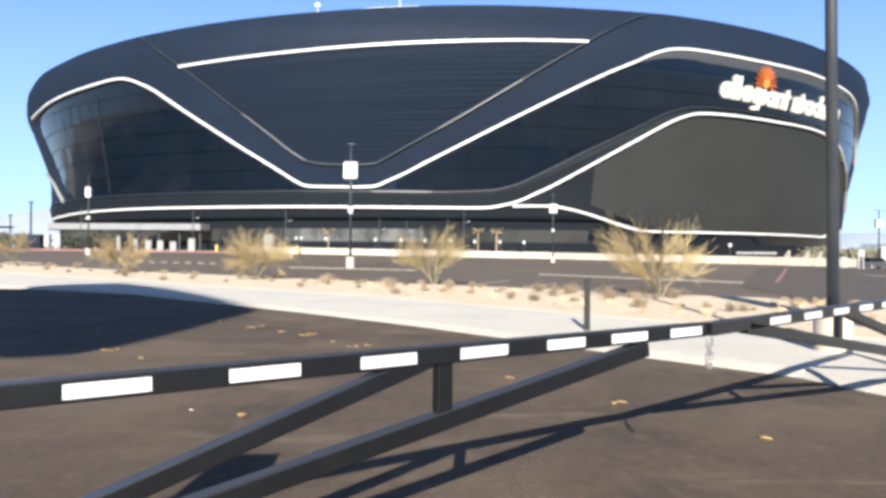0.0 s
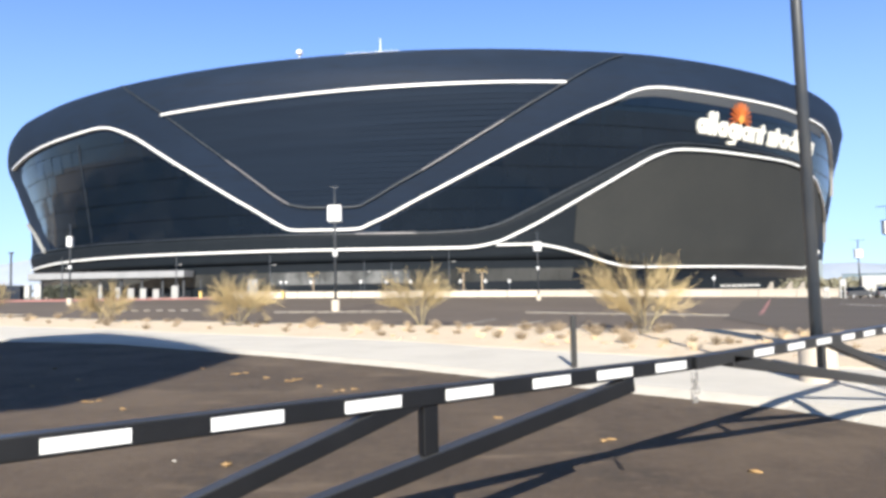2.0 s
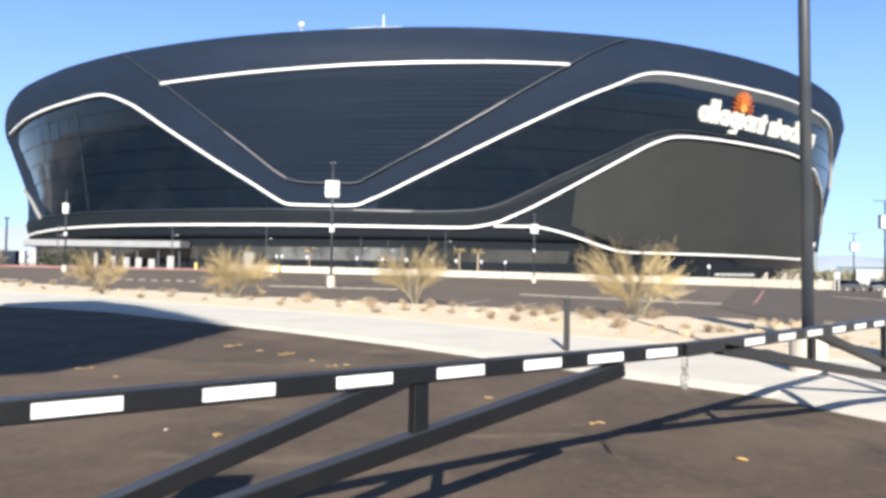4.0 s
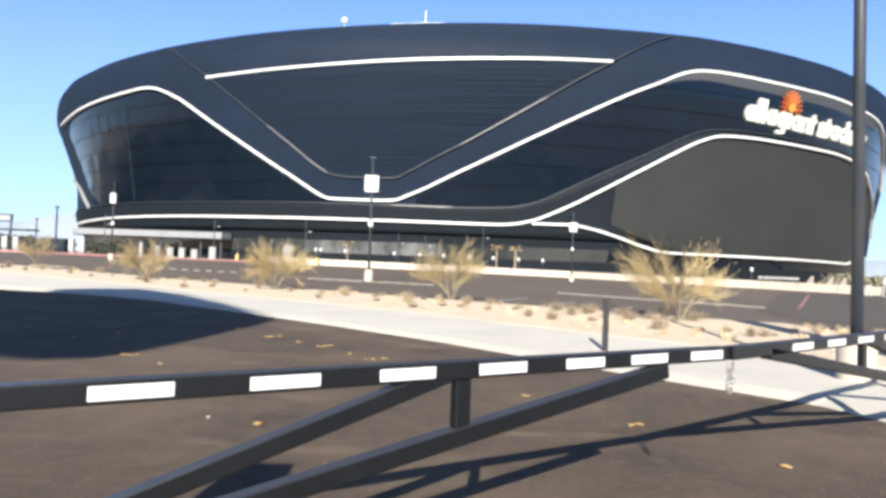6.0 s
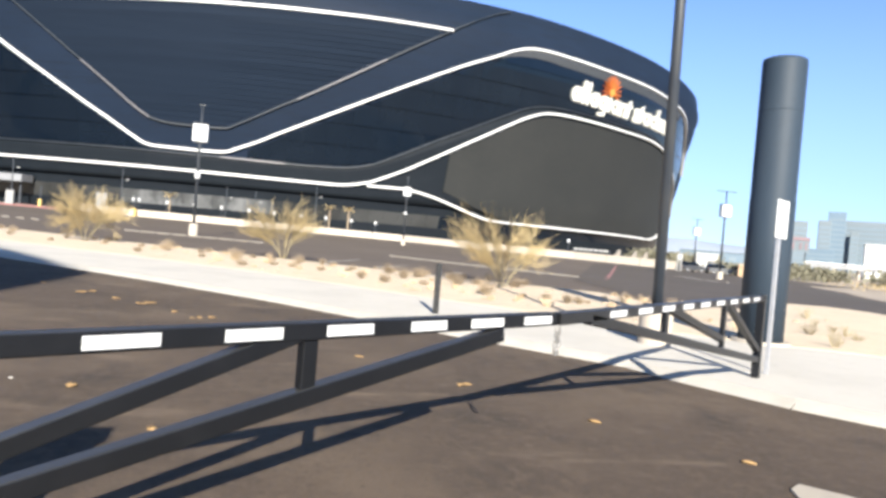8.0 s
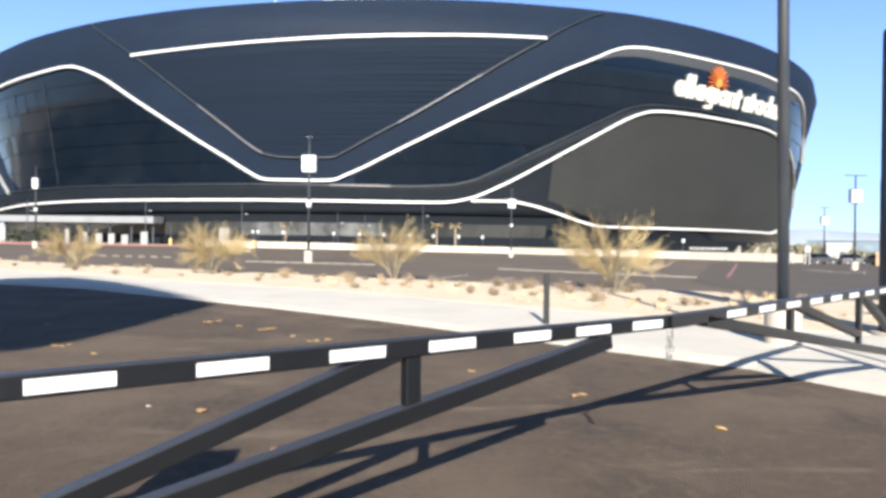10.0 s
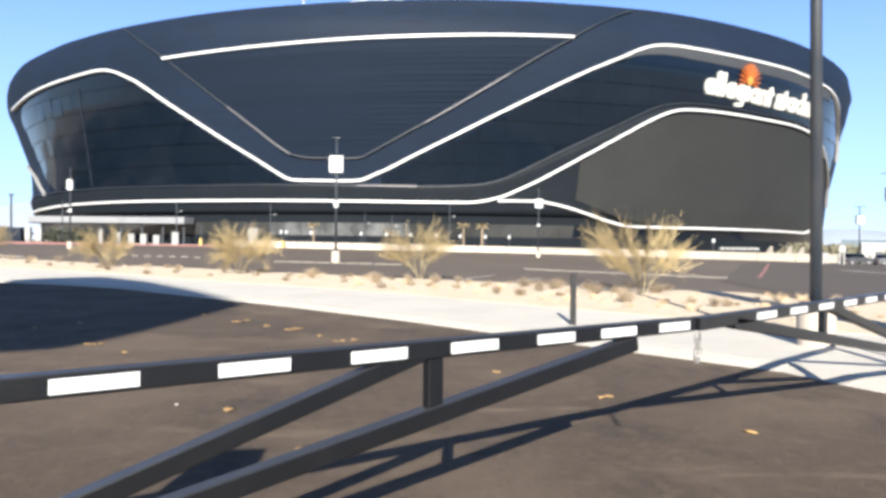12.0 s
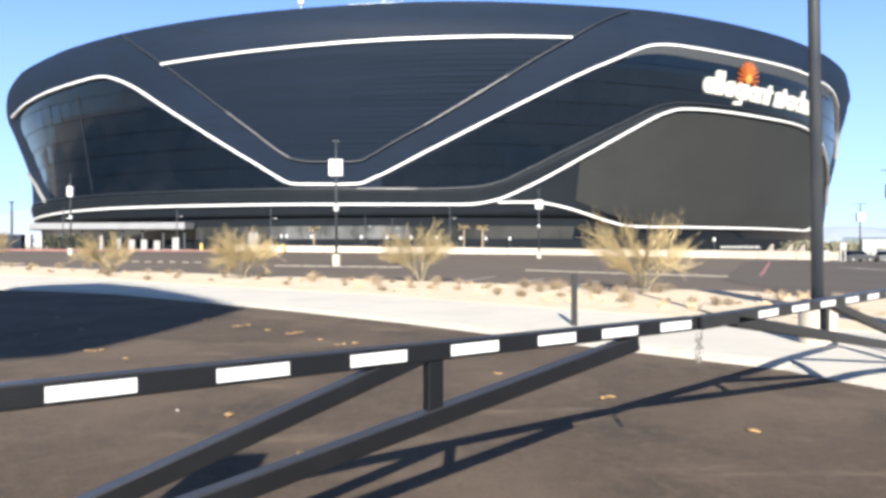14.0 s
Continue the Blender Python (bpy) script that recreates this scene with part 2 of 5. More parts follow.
def empty(name, x=0.0, y=0.0, z=0.0, rz=0.0):
    e = new(name)
    e.matrix_basis = pose(x, y, z, 0, 0, rz)
    return e


def box(bm, size, at=(0, 0, 0), m=None, bevel=0.0):
    """A bevelled box with its centre at a place."""
    mm = (m or Matrix()) @ Matrix.Translation(at) @ Matrix.Diagonal((*size, 1))
    made = bmesh.ops.create_cube(bm, size=1, matrix=mm)["verts"]
    if bevel:
        edges = list({e for v in made for e in v.link_edges})
        bmesh.ops.bevel(bm, geom=edges, offset=bevel, segments=2, affect="EDGES", profile=0.5)
    return bm


def bar(bm, a, b, w, h, bevel=0.0, up=(0, 0, 1)):
    """A rectangular tube from a to b, w across and h deep."""
    a, b = Vector(a), Vector(b)
    d = (b - a).normalized()
    side = d.cross(Vector(up))
    if side.length < 1e-4:
        side = Vector((1, 0, 0))
    side.normalize()
    top = side.cross(d)
    m = Matrix(((side.x, d.x, top.x, 0), (side.y, d.y, top.y, 0), (side.z, d.z, top.z, 0), (0, 0, 0, 1)))
    return box(bm, (w, (b - a).length, h), m=Matrix.Translation((a + b) / 2) @ m, bevel=bevel)


def rod(bm, a, b, r0, r1=None, n=10, caps=True):
    """A round, tapering rod from a to b."""
    a, b = Vector(a), Vector(b)
    d = b - a
    m = Matrix.Translation((a + b) / 2) @ d.to_track_quat("Z", "Y").to_matrix().to_4x4()
    bmesh.ops.create_cone(bm, cap_ends=caps, segments=n, radius1=r0, radius2=r0 if r1 is None else r1, depth=d.length, matrix=m)
    return bm


def lathe(bm, rings, n=24, m=None):
    """A turned body: rings of (radius, height) from the foot up, closed at both ends."""
    m = m or Matrix()
    loops = []
    for r, z in rings:
        loops.append([bm.verts.new(m @ Vector((r * math.cos(2 * math.pi * i / n), r * math.sin(2 * math.pi * i / n), z))) for i in range(n)])
    for lo, hi in zip(loops, loops[1:]):
        for i in range(n):
            bm.faces.new((lo[i], lo[(i + 1) % n], hi[(i + 1) % n], hi[i]))
    bm.faces.new(loops[0][::-1])
    bm.faces.new(loops[-1])
    return bm


def lerp(points, x):
    return float(np.interp(x, [p[0] for p in points], [p[1] for p in points]))


def smooth01(v):
    v = min(1.0, max(0.0, v))
    return v * v * (3 - 2 * v)


def ground_z(x, y):
    """Height of the lot: level near the gate, with a slight crossfall further out."""
    return -0.0125 * max(-160.0, min(160.0, x)) * smooth01((y - 16) / 40)


# ---------------------------------------------------------------- ground


def sheet(name, material, outline, lift, step, label, thick=0.0, category="ground"):
    """A ground sheet inside an outline, cut into strips so that it follows the crossfall."""
    bm = bmesh.new()
    vs = [bm.verts.new((x, y, 0)) for x, y in outline]
    face = bm.faces.new(vs)
    xs, ys = [p[0] for p in outline], [p[1] for p in outline]
    for axis, lo, hi in ((0, min(xs), max(xs)), (1, min(ys), max(ys))):
        n = int((hi - lo) / step)
        for k in range(1, n + 1):
            co, no = [0, 0, 0], [0, 0, 0]
            co[axis], no[axis] = lo + (hi - lo) * k / (n + 1), 1
            bmesh.ops.bisect_plane(bm, geom=bm.verts[:] + bm.edges[:] + bm.faces[:], plane_co=co, plane_no=no)
    for v in bm.verts:
        v.co.z = ground_z(v.co.x, v.co.y) + lift
    if thick:
        made = bmesh.ops.extrude_face_region(bm, geom=bm.faces[:])
        for g in made["geom"]:
            if isinstance(g, bmesh.types.BMVert):
                g.co.z -= thick
    ob = link(name, bm, material)
    return tagged(ob, label, category, kind="structure")


def big_ground():
    bm = bmesh.new()
    xs = [-3000, -800, -300, -160, -110, -70, -40, -20, -8, 0, 8, 20, 40, 70, 110, 160, 300, 800, 3000]
    ys = [-1200, -300, -80, -20, 0, 8, 14, 18, 22, 26, 32, 40, 50, 58, 70, 100, 150, 260, 500, 1200, 3500]
    grid = [[bm.verts.new((x, y, ground_z(x, y) - 0.06)) for x in xs] for y in ys]
    for j in range(len(ys) - 1):
        for i in range(len(xs) - 1):
            bm.faces.new((grid[j][i], grid[j][i + 1], grid[j + 1][i + 1], grid[j + 1][i]))
    tagged(link("ground", bm, M_desert), "dusty tan desert ground reaching to the horizon", "ground", kind="structure")


big_ground()
sheet("road", M_drive, [(-60, -40), (40, -40), (40, -12), (14.0, 0.2), (6.45, 5.25), (5.35, 6.62), (4.75, 7.8), (4.42, 8.72), (2.95, 10.28), (-0.6, 14.3), (-3.5, 17.15), (-10.1, 23.0), (-12.6, 24.4), (-14.5, 25.1), (-18.2, 26.1), (-32, 29.2), (-60, 35)], 0.0, 6, "weathered brown-grey asphalt driveway with scattered leaves", category="road")
sheet("pavement", M_concrete, [(14.1, 0.3), (6.55, 5.37), (5.45, 6.7), (4.87, 7.86), (4.54, 8.78), (3.05, 10.38), (-0.5, 14.4), (-3.4, 17.27), (-10.03, 23.12), (-12.55, 24.52), (-14.47, 25.22), (-18.17, 26.22), (-31.97, 29.35), (-60, 35.1), (-60, 56), (-42, 50.2), (-20.5, 34.6), (-13.3, 30.4), (-9.9, 27.4), (-4.9, 24.0), (-0.92, 20.7), (0.67, 18.8), (2.0, 17.4), (3.15, 16.1), (4.2, 15.1), (5.1, 14.2), (6.2, 12.5), (8.3, 11.3), (9.9, 10.5), (14.2, 7.2), (40, -4)], 0.082, 6, "pale sunlit concrete apron along the driveway", thick=0.1, category="pavement")
sheet("planting_strip", M_sand, [(40, -3.95), (40, 1), (23.0, 16.4), (20.4, 20.4), (20.7, 22.6), (20.3, 24.0), (18.7, 24.2), (16.6, 22.0), (15.0, 19.6), (10.2, 19.2), (10.4, 20.8), (10.1, 22.8), (6.8, 24.5), (3.1, 27.2), (-1.35, 30.1), (-6.9, 33.7), (-13.5, 37.5), (-42, 54.4), (-60, 63), (-60, 56.05), (-42, 50.25), (-20.5, 34.65), (-13.3, 30.45), (-9.9, 27.45), (-4.9, 24.05), (-0.92, 20.75), (0.67, 18.85), (2.0, 17.45), (3.15, 16.15), (4.2, 15.15), (5.13, 14.25), (6.23, 12.55), (8.33, 11.35), (9.93, 10.55), (14.23, 7.25)], 0.088, 4, "tan gravel planting strip with dry shrubs", thick=0.12, category="ground")
sheet("parking_lot", M_lot, [(-60, 62.5), (-42, 54), (-13.5, 37.1), (-6.9, 33.3), (-1.35, 29.7), (3.1, 26.8), (6.8, 24.1), (10.0, 22.5), (10.2, 20.8), (10.0, 19.0), (15.0, 19.0), (17.4, 17.4), (40, 0.8), (75, -14), (44, 16), (35.5, 33), (38.5, 40.6), (52.5, 59.6), (59, 73), (66, 81), (84, 92), (84, 112), (62, 118), (54, 128), (30, 158), (0, 170), (-45, 176), (-110, 168), (-190, 155), (-190, 80)], 0.0, 5, "dark asphalt parking lot with painted bay lines", category="road")

M_new_lot = mat("newer_asphalt", (0.066, 0.051, 0.039), 0.85, spots=((0.08, (0.084, 0.066, 0.051), 0.4, 0.7, ONE), (1.2, (0.05, 0.04, 0.033), 0.5, 0.8, (0.15, 1, 1))), bump=0.3, bump_scale=30)
sheet("parking_lot", M_new_lot, [(12.4, 26.8), (13.3, 32.8), (37.4, 86.2), (46, 101), (60, 112), (80, 107), (80, 92), (65, 81.2), (58, 73), (51.5, 60.2), (37.5, 41.2), (34.5, 33), (42, 14), (41, 2.4), (17.6, 18.6), (15.2, 20.0), (11.4, 20.4), (11.4, 23.0)], 0.018, 5, "darker newer asphalt of the parking lot", category="road")

# ---------------------------------------------------------------- stadium
CX, CY, AX, AX_WEST, BY, TALL = -7.0, 352.0, 187.0, 175.0, 176.0, 61.0
PROFILE = [(0, 0.92), (0.10, 0.9335), (0.2, 0.945), (0.35, 0.958), (0.5, 0.972), (0.65, 0.986), (0.8, 0.997), (0.88, 1.0), (0.95, 0.997), (1.0, 0.985), (1.1, 0.972)]
TOP_LINE = [(-21.9, 49.7), (-18.5, 50.1), (-14.2, 50.7), (-9.2, 51.4), (-4.5, 52.1), (-0.9, 52.6), (2.7, 53.1), (7.7, 53.8), (12.85, 54.4)]
UPPER_LINE = [(-53.2, 46.1), (-48.6, 46.4), (-43.6, 47.2), (-39.6, 47.8), (-36.5, 48.2), (-32.9, 48.6), (-30.3, 48.9), (-28.7, 48.6), (-27.3, 47.4), (-25.1, 44.4), (-21.6, 37.7), (-16.4, 28.0), (-13.8, 23.4), (-11.9, 19.9), (-10.6, 18.1), (-8.2, 17.8), (-4.5, 17.8), (-3.1, 19.2), (-1.1, 21.8), (3.5, 29.0), (8.0, 36.3), (12.4, 43.5), (14.7, 47.1), (17.1, 50.5), (18.3, 52.4), (19.6, 53.9), (20.8, 54.6), (22.4, 54.9), (25.4, 54.8), (28.7, 54.6), (32.4, 54.5), (37.0, 54.4), (40.4, 53.9), (43.1, 53.3), (45.8, 52.8), (48.0, 51.8), (50.0, 49.9), (52.4, 46.7), (55.8, 42.3), (59.0, 34.0)]
LOWER_LINE = [(-58.0, 11.5), (-55.0, 11.6), (-48.0, 12.1), (-42.4, 12.6), (-36.9, 12.8), (-31.7, 12.9), (-26.7, 12.9), (-20.4, 12.8), (-11.6, 12.7), (-1.2, 12.5), (3.6, 12.5), (5.3, 12.6), (6.5, 13.1), (7.7, 14.0), (8.4, 14.8), (10.8, 18.3), (13.2, 22.4), (18.0, 30.9), (20.5, 35.3), (21.8, 37.2), (23.1, 38.5), (24.6, 39.0), (26.9, 39.2), (29.7, 39.2), (33.7, 39.1), (39.1, 39.0), (42.8, 38.2), (47.3, 35.8), (50.2, 32.5), (54.1, 27.8), (57.1, 23.8), (60.4, 17.0)]
BASE_LINE = [(7.6, 13.1), (9.7, 13.2), (11.4, 13.1), (13.5, 12.0), (15.8, 10.2), (17.8, 8.5), (19.7, 7.3), (21.8, 7.0), (29.5, 7.0), (38.8, 7.0), (46.0, 6.9), (49.5, 6.8), (51.2, 7.6), (52.8, 9.2), (53.8, 11.0), (54.3, 13.0)]
V_TRIM = [(-27.3, 60.3), (-24.7, 55.6), (-21.5, 49.3), (-19.4, 44.6), (-15.9, 36.6), (-13.5, 31.1), (-11.8, 27.1), (-10.5, 24.6), (-8.8, 23.6), (-4.5, 23.5), (-3.3, 24.8), (-1.1, 28.3), (1.3, 32.2), (3.5, 36.2), (5.7, 40.4), (7.8, 44.5), (10.0, 48.9), (12.5, 53.7), (14.2, 57.1), (17.1, 62.1), (18.7, 64.0)]
GLASS_TRIM = [(-56.0, 16.7), (-43.3, 17.0), (-36.4, 17.1), (-27.1, 17.0), (-20.2, 16.9), (-11.4, 16.8), (-6.2, 16.6), (1.3, 16.5), (3.6, 16.7), (6.0, 17.2), (7.9, 18.7), (9.5, 21.0), (10.7, 22.9), (13.0, 26.6), (15.4, 30.3), (17.9, 34.2), (20.4, 38.1), (21.9, 39.7), (23.7, 40.6), (26.8, 40.9)]
RIM = [(-45.6, 57.4), (-36.6, 59.6), (-27.2, 60.6), (-17.7, 61.4), (-9.0, 62.1), (-0.2, 63.1), (6.5, 63.8), (13.6, 64.3), (21.5, 65.2), (29.4, 65.4), (35.0, 65.6), (41.0, 66.1)]
RIM_ALL = [(-180, 60), (-120, 44), (-60, 47.5)] + RIM + [(44.6, 66.2), (47.8, 66.0), (50.5, 65.3), (54.2, 64.0), (59.1, 62.8), (64, 61.5), (72, 60), (120, 52), (180, 60)]
RIDGE = GLASS_TRIM + [(32, 40.7), (41, 40.0), (47, 36.8), (51.5, 30.2), (55.5, 23.5)]


WEST_BOW = [(14, 0.6), (15.5, 0.6), (18, -0.6), (20, -1.0), (25, -2.2), (30, -2.4), (35, -2.0), (40, -1.6), (45, -0.9), (50, 0.15), (57, 1.2)]
EAST_BOW = [(8, 2.6), (12, 1.4), (16, 0.8), (20, 0.1), (25, -0.3), (30, -0.5), (35, -0.9), (40, -1.75), (45, -2.0), (50, -1.5), (55, -0.9), (60, 1.6), (64, 3.0)]


def ledge(phi, z):
    """How far the skin and its low ledge swell out of the oval towards both ends, or are drawn in."""
    if phi < 0:
        return lerp(WEST_BOW, z) * smooth01((-40 - phi) / 13)
    return lerp(EAST_BOW, z) * smooth01((phi - 42) / 16)


def surf(phi, z, off=0.0):
    """A place on the leaning wall: degrees round from the front, height, and metres proud of the skin."""
    k = lerp(PROFILE, z / TALL)
    p = radians(phi)
    off += ledge(phi, z)
    return Vector((CX + ((AX if phi > 0 else AX_WEST) * k + off) * math.sin(p), CY - (BY * k + off) * math.cos(p), z))


def patch(bm, phi0, phi1, low, high, off, nx, nz, depth=0.0, tilt=(0.0, 0.0), edge=None):
    """A panel on the wall between two heights that may change along it, with returns at its edge."""
    rows = []
    for j in range(nz + 1):
        row = []
        for i in range(nx + 1):
            phi = phi0 + (phi1 - phi0) * i / nx
            lo, hi = low(phi), high(phi)
            z = lo + (max(hi, lo + 0.01) - lo) * j / nz
            if edge:
                phi = max(phi, min(lerp(edge, z), phi1 - 0.04 + 0.03 * i / nx))
            row.append(bm.verts.new(surf(phi, z, off + tilt[0] * (i / nx - 0.5) + tilt[1] * (j / nz - 0.5))))
        rows.append(row)
    for j in range(nz):
        for i in range(nx):
            bm.faces.new((rows[j][i], rows[j][i + 1], rows[j + 1][i + 1], rows[j + 1][i]))
    if depth:
        rim_verts = [*rows[0], *[r[-1] for r in rows[1:]], *rows[-1][-2::-1], *[r[0] for r in rows[-2:0:-1]]]
        centre = Vector((CX, CY, 0))
        back = []
        for v in rim_verts:
            d = centre - v.co
            d.z = 0
            back.append(bm.verts.new(v.co + d.normalized() * depth))
        n = len(rim_verts)
        for i in range(n):
            bm.faces.new((rim_verts[i], rim_verts[(i + 1) % n], back[(i + 1) % n], back[i]))
    return bm


def rounded(points, per=5):
    """A smooth curve through (degrees, height) points."""
    out = []
    p = [points[0], *points, points[-1]]
    for i in range(1, len(p) - 2):
        for k in range(per):
            t = k / per
            q = []
            for c in (0, 1):
                a, b, d, e = p[i - 1][c], p[i][c], p[i + 1][c], p[i + 2][c]
                m0, m1 = (d - a) * 0.4, (e - b) * 0.4
                q.append((2 * t**3 - 3 * t**2 + 1) * b + (t**3 - 2 * t**2 + t) * m0 + (3 * t**2 - 2 * t**3) * d + (t**3 - t**2) * m1)
            out.append(tuple(q))
    return [*out, tuple(points[-1])]


def ribbon(name, points, width, proud, deep, material, parent, label=""):
    """A band that lies along a curve on the wall, with real depth."""
    curve = rounded(points)
    bm = bmesh.new()
    loops = []
    for i, (phi, z) in enumerate(curve):
        a, b = curve[max(0, i - 1)], curve[min(len(curve) - 1, i + 1)]
        along = surf(*b) - surf(*a)
        out = surf(phi, z, 1) - surf(phi, z)
        side = along.cross(out).normalized() * (width / 2)
        c0, c1 = surf(phi, z, proud - deep), surf(phi, z, proud)
        loops.append([bm.verts.new(c) for c in (c0 - side, c1 - side, c1 + side, c0 + side)])
    for lo, hi in zip(loops, loops[1:]):
        for i in range(4):
            bm.faces.new((lo[i], lo[(i + 1) % 4], hi[(i + 1) % 4], hi[i]))
    bm.faces.new(loops[0])
    bm.faces.new(loops[-1][::-1])
    return part(name, bm, material, parent, label)


def stadium():
    st = tagged(empty("stadium", CX, CY, 0), "huge black oval stadium with white ribbon lines on its leaning facade", "stadium")
    st.matrix_basis = Matrix()
    # leaning skin, from the ledge to the rim
    bm = bmesh.new()
    phis = [-180 + 4 * i for i in range(30)] + [-60 + 1.0 * i for i in range(140)] + [80 + 4 * i for i in range(25)]
    fr = [0.0, 0.03, 0.08, 0.12, 0.14, 0.16, 0.18, 0.2, 0.23, 0.28, 0.36, 0.44, 0.52, 0.6, 0.68, 0.76, 0.83, 0.88, 0.93, 0.97, 1.0]
    grid = []
    for f in fr:
        grid.append([bm.verts.new(surf(p, 9.6 + (lerp(RIM_ALL, p) - 9.6) * f)) for p in phis])
    n = len(phis)
    for j in range(len(fr) - 1):
        for i in range(n):
            bm.faces.new((grid[j][i], grid[j][(i + 1) % n], grid[j + 1][(i + 1) % n], grid[j + 1][i]))
    soffit = [bm.verts.new(surf(p, 9.2, -14)) for p in phis]
    for i in range(n):
        bm.faces.new((soffit[i], soffit[(i + 1) % n], grid[0][(i + 1) % n], grid[0][i]))
    part("wall", bm, M_skin, st, "black metal panel skin", smooth=True)
    # roof
    bm = bmesh.new()
    rings = []
    for k, up in ((1.0, -0.3), (0.985, -0.6), (0.9, -4), (0.6, -2), (0.25, 0)):
        rings.append([bm.verts.new(Vector((CX, CY, 0)) + (surf(p, lerp(RIM_ALL, p)) - Vector((CX, CY, 0))) * k * Vector((1, 1, 0)).length / math.sqrt(2)) for p in phis])
        for v, p in zip(rings[-1], phis):
            v.co.z = lerp(RIM_ALL, p) + up
    for lo, hi in zip(rings, rings[1:]):
        for i in range(n):
            bm.faces.new((lo[i], lo[(i + 1) % n], hi[(i + 1) % n], hi[i]))
    bm.faces.new(rings[-1])
    part("roof", bm, M_roof, st, "pale roof membrane", smooth=True)
    # recessed lobby glazing, panel by panel
    p = -62.0
    while p < 66:
        w = 1.35
        bm = patch(bmesh.new(), p + 0.008, p + w - 0.008, lambda f: 0.0, lambda f: 7.0, -0.6, 2, 1, 0.3)
        # paler panes where the reflected plaza is painted into the glass
        part("lobby_pane", bm, M_reflection_glass if -13.5 < p < 0 else M_glass if p > 14 else M_base_glass, st)
        p += w
    bm = bmesh.new()
    lo, hi = [], []
    for p in phis:
        lo.append(bm.verts.new(surf(p, -2.5, -1.0)))
        hi.append(bm.verts.new(surf(p, 9.4, -1.0)))
    for i in range(n):
        bm.faces.new((lo[i], lo[(i + 1) % n], hi[(i + 1) % n], hi[i]))
    part("base_wall", bm, M_shade_wall, st, "dark recessed base wall")
    # matt grey fascia round the ledge, under the glass
    bm = patch(bmesh.new(), -60.0, 47.0, lambda q: 9.62, lambda q: lerp(RIDGE, q) - 0.15, 0.06, 110, 8, 0.4)
    part("fascia", bm, M_shade_wall, st, "matt dark grey fascia of the ledge", smooth=True)
    # louvred wedge between the top line and the V
    left, right = [q for q in V_TRIM if q[0] < -6][::-1], [q for q in V_TRIM if q[0] > -6]
    zl, zr = [(z, f) for f, z in left], [(z, f) for f, z in right]
    z = 24.0
    while z < 52.2:
        f0, f1 = lerp(zl, z), lerp(zr, z)
        rise = smooth01((z - 24) / 28)
        for _ in range(4):
            f0 = lerp(zl, z + 1.25 + (lerp(TOP_LINE, f0) - 52.6) * rise) + 0.25
            f1 = lerp(zr, z + (lerp(TOP_LINE, f1) - 52.6) * rise) - 0.1
        top = z + 1.19
        f0, f1 = max(f0, -21.6), min(f1, 12.6)
        nx = max(4, int((f1 - f0) * 1.5))
        bm = bmesh.new()
        loops = []
        for i in range(nx + 1):
            f = f0 + (f1 - f0) * i / nx
            tilt = (lerp(TOP_LINE, f) - 52.6) * rise
            loops.append([bm.verts.new(surf(f, z + tilt, 0.0)), bm.verts.new(surf(f, z + tilt, 0.22)), bm.verts.new(surf(f, top + tilt, 0.5)), bm.verts.new(surf(f, top + tilt, 0.0))])
        for a, b in zip(loops, loops[1:]):
            for i in range(4):
                bm.faces.new((a[i], a[(i + 1) % 4], b[(i + 1) % 4], b[i]))
        part("louvre", bm, M_louvre, st)
        z += 1.3
    # glass bands, pane by pane
    shake = random.Random(3)
    west_edge = [(17.0, -42.6), (18.3, -43.9), (20.6, -46.2), (25.0, -48.0), (29.7, -49.1), (36.4, -50.0), (41.4, -50.8), (43.0, -50.2), (44.6, -48.6), (46.0, -44.5)]
    for start, end, foot in ((-51.45, -10.6, 0.4), (-2.4, 55.0, 0.5)):
        f = start
        while f < end - 0.1:
            w = min(2.05, end - f)
            z = 17.0
            while z < 55:
                top = z + 5.4
                span = [(lerp(RIDGE, q) + foot, lerp(UPPER_LINE, q) - 1.2) for q in (f, f + w / 2, f + w)]
                if any(min(hi, top) - max(lo, z) > 0.4 for lo, hi in span):
                    wild = 3.2 if f < -34 else 1.0
                    tilt = (shake.gauss(0, 0.018) * wild, -0.28 * min(1.0, (min(span[1][1], top) - max(span[1][0], z)) / 5.4) + shake.gauss(0, 0.014) * wild)
                    if start < -40 and f + w < lerp(west_edge, min(top, span[2][1])) and f + w < lerp(west_edge, max(z, span[2][0])) + 0.05:
                        z = top
                        continue
                    bm = patch(bmesh.new(), f + 0.006, f + w - 0.006, lambda q: max(lerp(RIDGE, q) + foot, z + 0.015), lambda q: min(lerp(UPPER_LINE, q) - 1.2, top - 0.015), 0.3, 3, 4, 0.5, tilt, west_edge if start < -40 else None)
                    part("glass_pane", bm, M_glass, st)
                z = top
            f += 2.05
    gap = [(14.5, 2.6), (18.5, 1.9), (22, 0.8), (30, 0.6)]
    bm = patch(bmesh.new(), 14.55, 54.6, lambda q: lerp(BASE_LINE, q) + lerp(gap, q), lambda q: lerp(LOWER_LINE, q) - 1.0, 0.3, 60, 24, 0.6)
    part("mesh_screen", bm, M_screen, st, "matt grey-brown mesh screen")
    head = [(17.5, 0.9), (20, 2.2), (24, 2.9), (44, 3.3)]
    bm = patch(bmesh.new(), 17.5, 46.5, lambda q: lerp(UPPER_LINE, q) - lerp(head, q), lambda q: lerp(UPPER_LINE, q) - 0.5, 0.42, 60, 2, 0.5)
    part("head_panel", bm, M_band, st, "matt grey panel band over the glass")
